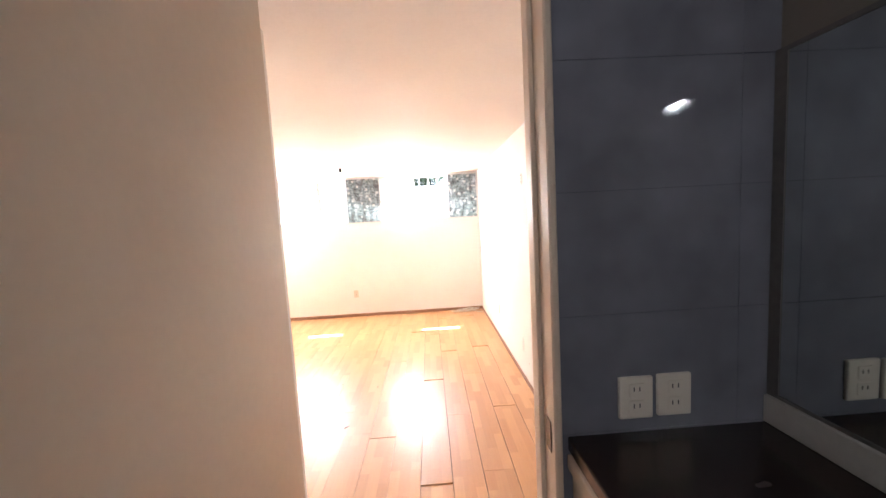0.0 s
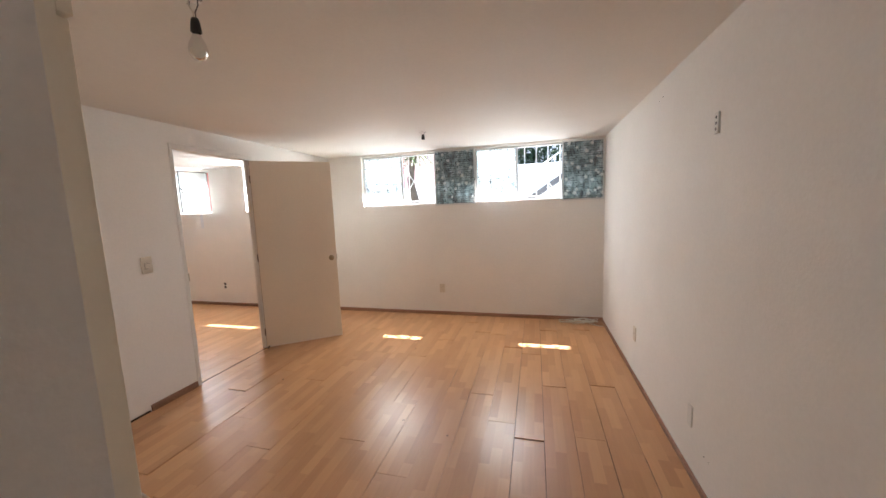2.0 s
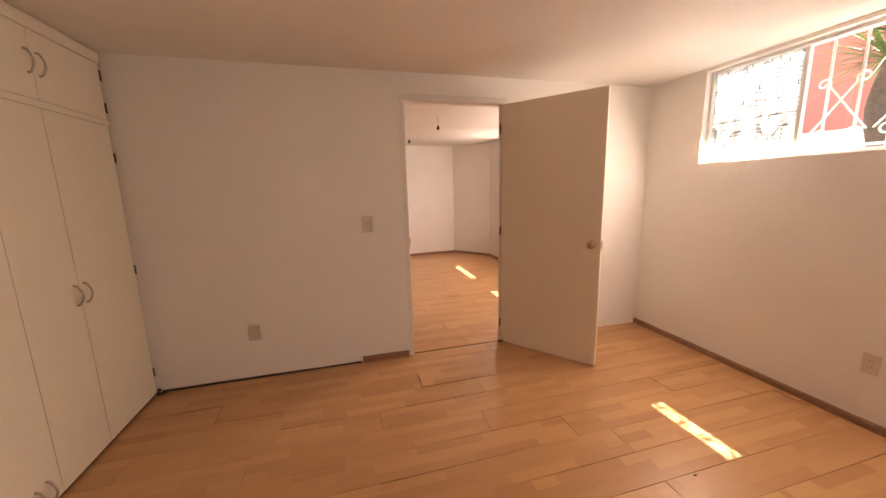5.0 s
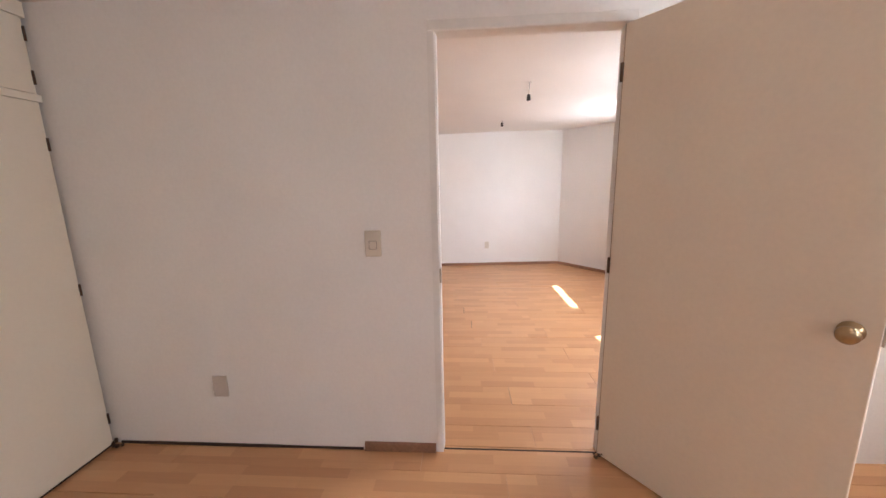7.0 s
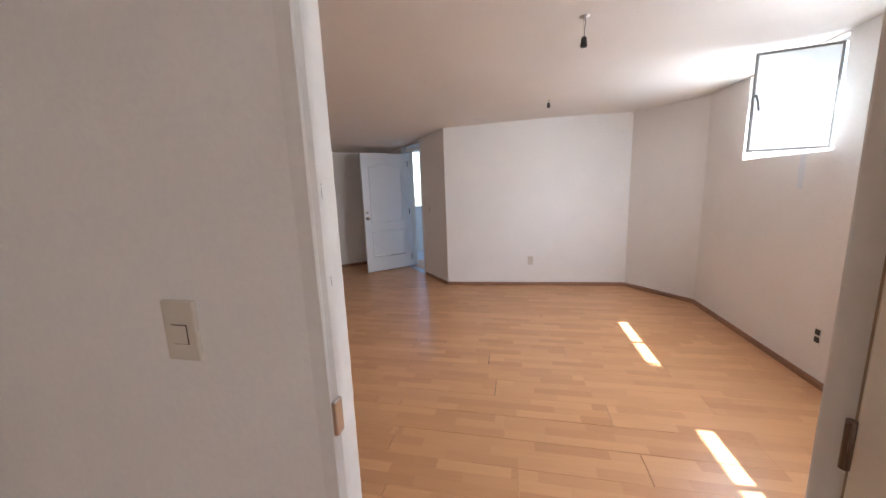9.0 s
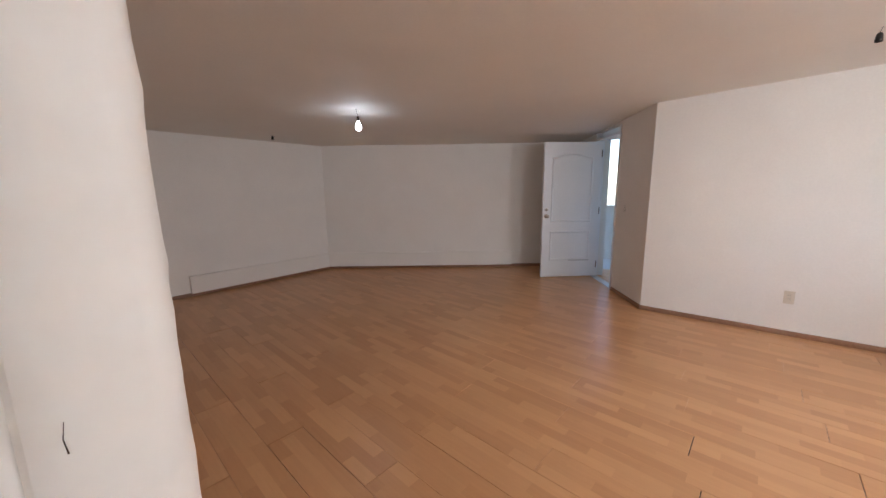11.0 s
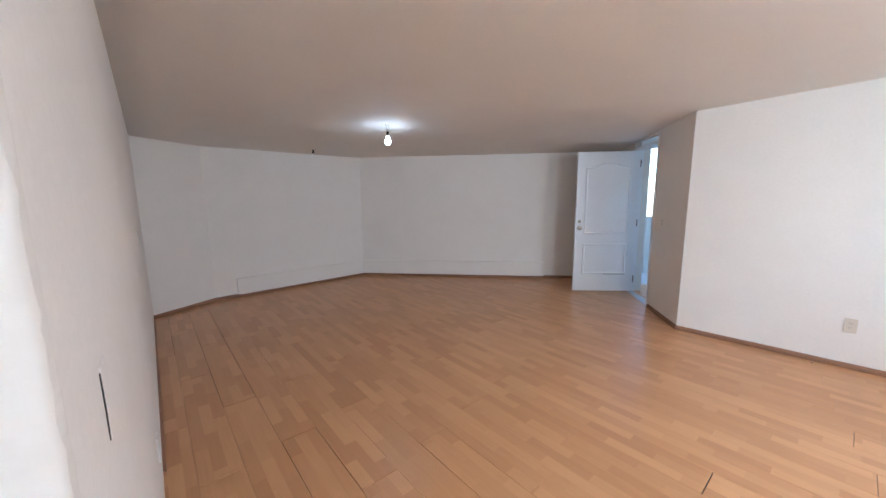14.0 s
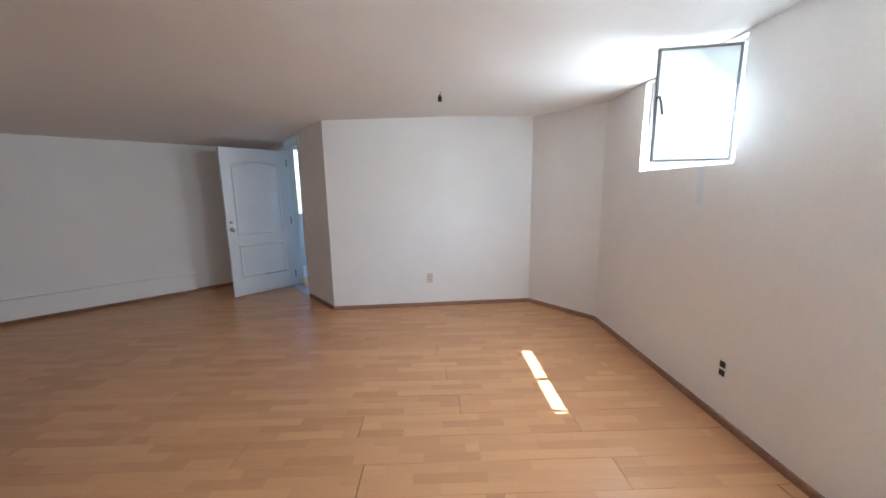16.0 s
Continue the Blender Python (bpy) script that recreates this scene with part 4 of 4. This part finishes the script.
tagged(part("ceiling_bathroom", box_bm((-1.0, -1.6, 2.30), (1.03, BY - 0.001, 2.36)), bath_paint_dimmed), "beige bathroom ceiling, its colour darkened for dim light", "ceiling", kind="structure")
tagged(part("floor_bathroom", box_bm((-1.0, -1.6, -0.1), (1.03, 0.655, BZ)), hall_tile), "pale tiled bathroom floor, one step up", "floor", kind="structure")

bath_frame = thing("door_frame", pose(0, 0, 0), "varnished pale wooden frame of the bathroom door", "door frame", kind="structure")
part("jamb", box_bm((-0.104, 0.560, 0.0), (-0.090, 0.700, 2.05), 0.003), lining_paint, bath_frame)
bm = box_bm((0.508, 0.545, 0.0), (0.5195, 0.688, 2.05), 0.003)
b_box(bm, (0.497, 0.612, 0.0), (0.508, 0.652, 2.05), 0.002)
part("jamb", bm, frame_paint, bath_frame)
part("casing", box_bm((0.505, 0.536, 0.0), (0.5215, 0.5495, 2.08), 0.004), frame_paint, bath_frame)
part("head", box_bm((-0.104, 0.545, 2.05), (0.5195, 0.688, 2.082), 0.003), frame_paint, bath_frame)
# brown strip that paints the shade of the gap between leaf and jamb
part("hinge_gap_shade", box_bm((-0.0905, 0.600, BZ), (-0.0882, 0.682, 2.05)), skirting, bath_frame, "brown strip painted as the shade in the hinge gap")
part("strike_plate", box_bm((0.5055, 0.565, 0.99), (0.5085, 0.597, 1.06), 0.001), hinge_metal, bath_frame, "dark worn strike plate")

door_3 = thing("door_3", pose(-0.045, 0.636, BZ + 0.012, 0, 0, -90.5), "beige glossy bathroom door swung open against the wall", "door", kind="structure")
door_gloss = mat("door_gloss", (0.83, 0.72, 0.60), 0.24, spread=0.03, bump=0.05, bump_scale=60)
part("leaf", box_bm((0.004, -0.038, 0.0), (0.60, 0.0, 1.92), 0.002), door_gloss, door_3)
bm = bmesh.new()
lathe(bm, KNOB, pose(0.52, -0.038, 0.88, 90, 0, 0))
part("knob", bm, hardware, door_3, "round satin nickel knob")

# wall tiles: large grey ones on the wall beside the door
tiles = thing("tile_cladding", pose(0, 0, 0), "glossy dark grey wall tiles beside the bathroom door", "wall tiles", kind="structure")
part("grout_bed", box_bm((0.522, BY - 0.010, 0.0), (BX - 0.001, BY - 0.0005, 2.298)), grout, tiles)
zz = 0.278
while zz < 2.29:
    z1 = min(zz + 0.252, 2.298)
    for x0, x1 in ((0.5225, 0.9060), (0.9066, BX - 0.0015)):
        part("tile", box_bm((x0, BY - 0.018, zz + 0.0004), (x1, BY - 0.010, z1 - 0.0004), 0.0004), tile_grey, tiles)
    zz += 0.252
for x, z in ((0.683, 1.107), (0.765, 1.109)):
    plate("wall_outlet", pose(x, BY - 0.018, z, 0, 0, 180), "ivory outlet plate on the grey tiles above the counter", "outlet", w=0.072, h=0.09, sockets=2)

vanity = thing("vanity_cabinet", pose(0, 0, 0), "pale wooden vanity cabinet under a dark counter", "cabinet")
part("body", box_bm((0.56, -0.85, BZ + 0.06), (BX - 0.002, BY - 0.02, 0.968), 0.002), cabinet_wood, vanity)
for y0, y1 in ((-0.84, -0.38), (-0.375, 0.085), (0.09, 0.545)):
    part("door", box_bm((0.542, y0, BZ + 0.08), (0.56, y1, 0.96), 0.002), cabinet_wood, vanity)
part("toe_kick", box_bm((0.60, -0.84, BZ), (BX - 0.002, BY - 0.02, BZ + 0.06)), seam_dark, vanity)
counter = thing("countertop", pose(0, 0, 0), "dark brown polished granite countertop", "countertop")
part("slab", box_bm((0.538, -0.87, 1.0005), (BX - 0.001, BY - 0.0185, 1.032), 0.004, 2), granite, counter)
part("front_edge", box_bm((0.532, -0.87, 0.9685), (0.554, BY - 0.0285, 1.0), 0.004, 2), cabinet_wood, counter, "pale brown front edge under the slab")
tagged(part("backsplash", box_bm((BX - 0.022, -0.87, 1.0325), (BX - 0.001, BY - 0.0185, 1.092), 0.002), mat("backsplash_stone", (0.42, 0.40, 0.37), 0.5)),
       "pale grey stone strip below the mirror", "backsplash", kind="structure")
mirror_thing = thing("wall_mirror", pose(0, 0, 0), "large wall mirror with a thin dark edge above the counter", "mirror")
part("glass", box_bm((BX - 0.013, -0.83, 1.099), (BX - 0.003, 0.532, 1.782)), mirror, mirror_thing)
bm = bmesh.new()
for y0, z0, y1, z1 in ((-0.84, 1.0925, 0.5555, 1.099), (-0.84, 1.782, 0.5555, 1.791), (0.532, 1.099, 0.5555, 1.782), (-0.84, 1.099, -0.83, 1.782)):
    b_box(bm, (BX - 0.015, y0, z0), (BX - 0.0015, y1, z1))
part("edge", bm, iron_dark, mirror_thing)
lamp = thing("ceiling_lamp", pose(0.05, -1.0, 2.30), "small white globe lamp under the bathroom ceiling", "lamp")
bm = bmesh.new()
lathe(bm, ((0.0, 0.004), (0.045, 0.002), (0.045, -0.02), (0.02, -0.03), (0.016, -0.09), (0.0, -0.092)))
part("base", bm, plastic_white, lamp)
bm = bmesh.new()
bmesh.ops.create_uvsphere(bm, u_segments=24, v_segments=14, radius=0.045, matrix=Matrix.Translation((0, 0, -0.13)))
part("globe", bm, bath_lamp, lamp, "glowing white globe")


# ---- outside ----
tagged(part("ground", box_bm((-70, 5.70, 0.9), (70, 130, 1.22)), concrete), "pale sunlit concrete yard", "ground", kind="structure")
tagged(part("retaining_edge", box_bm((-9, 5.606, -0.1), (2, 5.699, 1.2)), concrete), "concrete footing along the outer wall", "footing", kind="structure")


def block_house(name, lo, hi, material, windows, label):
    """Neighbouring house front with its roof edge and windows facing the yard."""
    h = thing(name, pose(0, 0, 0), label, "house")
    part("wall", box_bm(lo, hi, 0.02), material, h)
    part("roof", box_bm((lo[0] - 0.15, lo[1] - 0.25, hi[2]), (hi[0] + 0.15, hi[1] + 0.15, hi[2] + 0.18), 0.02), concrete, h)
    for x, z, w, hh in windows:
        f = part("window", bar_frame(bmesh.new(), x, x + w, z, z + hh, lo[1] - 0.02, 0.06, 0.08), alu, h)
        part("pane", box_bm((x + 0.05, lo[1] - 0.025, z + 0.05), (x + w - 0.05, lo[1] - 0.004, z + hh - 0.05)), black, f)
    return h


block_house("neighbour_house", (-9.5, 9.6, 1.22), (-3.3, 10.4, 4.6), outside_red, ((-8.2, 2.2, 1.1, 1.2), (-5.9, 2.2, 1.1, 1.2)), "red rendered house across the yard")
block_house("neighbour_house", (-7.0, 12.5, 1.22), (6.5, 18.0, 5.0), outside_white, ((-1.6, 2.3, 1.3, 1.4), (2.6, 2.3, 1.2, 1.4)), "white rendered house beyond the yard")

planter = thing("planter_wall", pose(0, 0, 0), "low white rendered garden wall", "garden wall")
part("wall", box_bm((-4.6, 8.1, 1.22), (-0.9, 8.28, 1.86), 0.015), outside_white, planter)
part("coping", box_bm((-4.62, 8.06, 1.86), (-0.88, 8.32, 1.91), 0.01), outside_white, planter)

stair = thing("outdoor_stair", pose(0, 0, 0), "white outdoor stair with a dark sloping stringer", "stair")
for i in range(9):
    part("step", box_bm((-0.35 + 0.27 * i, 9.1, 1.22), (-0.08 + 0.27 * i, 10.1, 1.40 + 0.175 * i), 0.008), outside_white, stair)
bm = bmesh.new()
vs = [bm.verts.new(c) for c in ((-0.45, 9.0, 1.24), (-0.30, 9.0, 1.22), (2.25, 9.0, 2.86), (2.25, 9.0, 3.04))]
f = bm.faces.new(vs)
ext = bmesh.ops.extrude_face_region(bm, geom=[f])
bmesh.ops.translate(bm, vec=(0, 0.08, 0), verts=[v for v in ext["geom"] if isinstance(v, bmesh.types.BMVert)])
bmesh.ops.recalc_face_normals(bm, faces=bm.faces)
part("stringer", bm, iron_dark, stair, "dark sloping stringer")
for i in range(8):
    x = -0.2 + i * 0.3
    bm = bmesh.new()
    tube(bm, ((x, 9.04, 1.42 + 0.645 * (x + 0.38)), (x, 9.04, 1.80 + 0.645 * (x + 0.38))), 0.012, 6)
    part("baluster", bm, iron_white, stair)
bm = bmesh.new()
tube(bm, ((-0.3, 9.04, 1.85), (2.2, 9.04, 3.46)), 0.016, 8)
part("handrail", bm, iron_white, stair)


garden_wall = thing("garden_wall", pose(0, 0, 0), "white rendered garden wall behind the outdoor stair", "garden wall")
part("wall", box_bm((-1.6, 10.12, 1.22), (2.8, 10.28, 2.42), 0.015), outside_white, garden_wall)
part("coping", box_bm((-1.62, 10.08, 2.42), (2.82, 10.32, 2.47), 0.01), outside_white, garden_wall)


def blade(bm, base, direction, length, width, droop, rng_):
    d = Vector(direction).normalized()
    side = d.cross(Vector((0, 0, 1)))
    side = side.normalized() if side.length > 0.05 else Vector((1, 0, 0))
    prev = None
    n = 4
    for i in range(n + 1):
        s = i / n
        c = Vector(base) + d * length * s + Vector((0, 0, -droop * s * s))
        w = width * (1 - s ** 1.5) * (0.5 + s if s < 0.5 else 1.0)
        lift = Vector((0, 0, 0.25 * w))
        cur = (bm.verts.new(c - side * w + lift), bm.verts.new(c), bm.verts.new(c + side * w + lift))
        if prev:
            bm.faces.new((prev[0], prev[1], cur[1], cur[0]))
            bm.faces.new((prev[1], prev[2], cur[2], cur[1]))
        prev = cur


def yucca(x, y, z0, h, heads, seed, spread):
    r = random.Random(seed)
    t = thing("yucca_tree", pose(x, y, z0), "yucca with a rough dark trunk and spiky green leaf heads", "tree")
    bm = bmesh.new()
    tube(bm, [(0.05 * math.sin(i * 0.9), 0.03 * math.cos(i), h * i / 8) for i in range(9)], 0.085, 10, 0.75)
    part("trunk", bm, bark, t)
    for k in range(heads):
        c = (r.uniform(-0.2, 0.2) * (k > 0), r.uniform(-0.15, 0.15) * (k > 0), h + r.uniform(-0.25, 0.15))
        bm = bmesh.new()
        for i in range(110):
            a, e = r.uniform(0, 2 * math.pi), math.asin(r.uniform(-0.35, 1.0))
            blade(bm, c, (math.cos(a) * math.cos(e), math.sin(a) * math.cos(e), math.sin(e)), spread * r.uniform(0.7, 1.1), 0.016, 0.12 * r.uniform(0, 1.5), r)
        part("crown", bm, leaf_green, t)
    return t


yucca(-2.05, 7.55, 1.22, 1.30, 2, 3, 0.75)


def bush(name, x, y, z0, rx, ry, rz, count, size, material, seed, label, category="bush"):
    r = random.Random(seed)
    t = thing(name, pose(x, y, z0), label, category)
    bm = bmesh.new()
    for i in range(7):
        a = i * 0.9
        tube(bm, ((0.02 * math.cos(a), 0.02 * math.sin(a), 0.0), (rx * 0.25 * math.cos(a), ry * 0.25 * math.sin(a), rz * 0.5),
                  (rx * 0.6 * math.cos(a), ry * 0.6 * math.sin(a), rz * 1.15)), 0.02 * min(1, rz), 6, 0.4)
    part("stems", bm, bark, t)
    bm = bmesh.new()
    for i in range(count):
        v = Vector((r.gauss(0, 0.5), r.gauss(0, 0.5), r.gauss(0, 0.5)))
        if v.length > 1:
            v.normalize()
        lump = 0.8 + 0.35 * noise.noise(v * 2.5 + Vector((seed, 0, 0)))
        c = (v.x * rx * lump, v.y * ry * lump, rz + v.z * rz * 0.95 * lump)
        d = (r.uniform(-1, 1), r.uniform(-1, 1), r.uniform(-0.6, 0.9))
        blade(bm, c, d, size * r.uniform(0.7, 1.3), size * 0.28, size * 0.15, r)
    part("foliage", bm, material, t)
    return t


bush("hedge_tree", 0.1, 10.95, 1.22, 1.5, 0.6, 1.45, 2400, 0.16, leaf_dark, 11, "dark dense shrub behind the outdoor stair")
for i, (x, y) in enumerate(((-3.3, 7.3), (-2.75, 7.0), (-1.6, 7.2))):
    bush("garden_plant", x, y, 1.22, 0.28, 0.22, 0.2, 130, 0.13, leaf_lime, 20 + i, "small bright green garden plant in the yard", "plant")


# ---- stain under the window ----
bm = bmesh.new()
rows = []
for i in range(9):
    z = 1.515 - 0.235 * i / 8
    w = 0.028 + 0.008 * noise.noise(Vector((z * 14, 2, 0)))
    rows.append((bm.verts.new((-4.99 - w, YN - 0.0015, z)), bm.verts.new((-4.99 + w, YN - 0.0015, z))))
for a, b in zip(rows, rows[1:]):
    bm.faces.new((a[0], a[1], b[1], b[0]))
tagged(part("paint_patch", bm, door_white), "glossy pale paint run below the small window", "paint patch", kind="structure")


# ---- laminate floors, plank by plank ----
plank_cache = {}


def plank(length, width, parent, x, y, tilt=(0, 0), lift=0.0):
    key = (round(length, 3), round(width, 3))
    if key not in plank_cache:
        bm = box_bm((-width / 2, -length / 2, -0.008), (width / 2, length / 2, 0.0), 0.0009)
        me = bpy.data.meshes.new("plank")
        bm.to_mesh(me)
        bm.free()
        me.materials.append(laminate_beech)
        plank_cache[key] = me
    ob = new("plank", plank_cache[key])
    ob.parent = parent
    ob.matrix_basis = pose(x, y, lift, tilt[0], tilt[1], 0)
    return ob


def lay(parent, x0, x1, y0, y1, width, start, ends, keep, seed, special=(), rough_gap=0.0025, loose=0.3, uneven=1.0):
    """Planks along y in rows across x; ends: where a row has a joint; keep: whether a plank lies in the room."""
    r = random.Random(seed)
    k = 0
    while start - width * k > x0 - width:
        hi = start - width * k
        lo = hi - width
        k += 1
        if lo > x1 - 0.02:
            continue
        a, b = max(lo, x0), min(hi, x1)
        if b - a < 0.02:
            continue
        joint = ends.get(k - 1, y0 + ((k * 0.47) % 1.0) * 1.3)
        cuts = [y0]
        c = joint - 1.3 * math.ceil((joint - y0) / 1.3)
        while c < y1:
            if y0 + 0.06 < c < y1 - 0.06:
                cuts.append(c)
            c += 1.3
        cuts.append(y1)
        for p, q in zip(cuts, cuts[1:]):
            if not keep((a + b) / 2, p, q):
                continue
            gap = 0.0006 + (rough_gap * r.uniform(0.5, 1.3) if r.random() < loose else 0.0)
            egap = 0.0006 + (0.004 if r.random() < 0.25 else 0.0)
            tilt = [r.gauss(0, 0.16) * uneven, r.gauss(0, 0.28) * uneven]
            lift = 0.0
            for sx, sy, tx, ty, up in special:
                if a < sx < b and p < sy < q:
                    tilt, lift = [tx, ty], up
            plank(q - p - egap, b - a - gap, parent, (a + b) / 2, (p + q) / 2, tilt, lift)


floor_1 = thing("floor_bedroom", pose(0, 0, 0), "worn beech laminate floor with lifting planks and open joints", "floor", kind="structure")
part("underlay", box_bm((-2.63, 0.656, -0.1), (1.09, 5.47, -0.012)), subfloor, floor_1)
floor_2 = thing("floor_living_room", pose(0, 0, 0), "worn beech laminate floor with open joints", "floor", kind="structure")
part("underlay", box_bm((-8.7, -2.2, -0.1), (-2.631, 5.47, -0.012)), subfloor, floor_2)

lay(floor_1, -2.62, 1.09, 0.66, 5.47, 0.185, 1.25,
    {6: 3.16, 7: 2.2, 8: 3.55, 9: 3.87, 10: 3.25, 12: 3.49, 13: 4.10, 14: 3.90, 15: 4.757, 16: 4.15, 17: 3.57, 19: 3.51, 1: 2.995},
    lambda x, p, q: not (x < -0.45 and q < YC), 5,
    special=((-0.5, 3.2, 0.55, 0.3, 0.004), (-0.32, 2.9, 0.35, -0.5, 0.003), (0.05, 2.9, 0.3, 0.4, 0.002), (-0.69, 2.9, 0.5, 0.5, 0.002),
             (-2.2, 3.4, -0.3, 0.6, 0.002), (-2.0, 3.4, -0.2, -0.5, 0.002)), uneven=1.2)

ring = [C, B, A, P, D, E, F, (XD2 + 0.06, F[1]), (XD2 + 0.06, 5.47)]


def in_living(x, y):
    inside = False
    for (ax, ay), (bx, by) in zip(ring, ring[1:] + ring[:1]):
        if (ay > y) != (by > y) and x < ax + (y - ay) / (by - ay) * (bx - ax):
            inside = not inside
    return inside


def inside_span(x, p, q):
    return any(in_living(x + o, p + (q - p) * s / 12) for s in range(13) for o in (-0.09, 0.0, 0.09))


lay(floor_2, -8.55, -2.622, -2.12, 5.47, 0.2, -2.59, {}, inside_span, 9, rough_gap=0.004, loose=0.13, uneven=0.3)
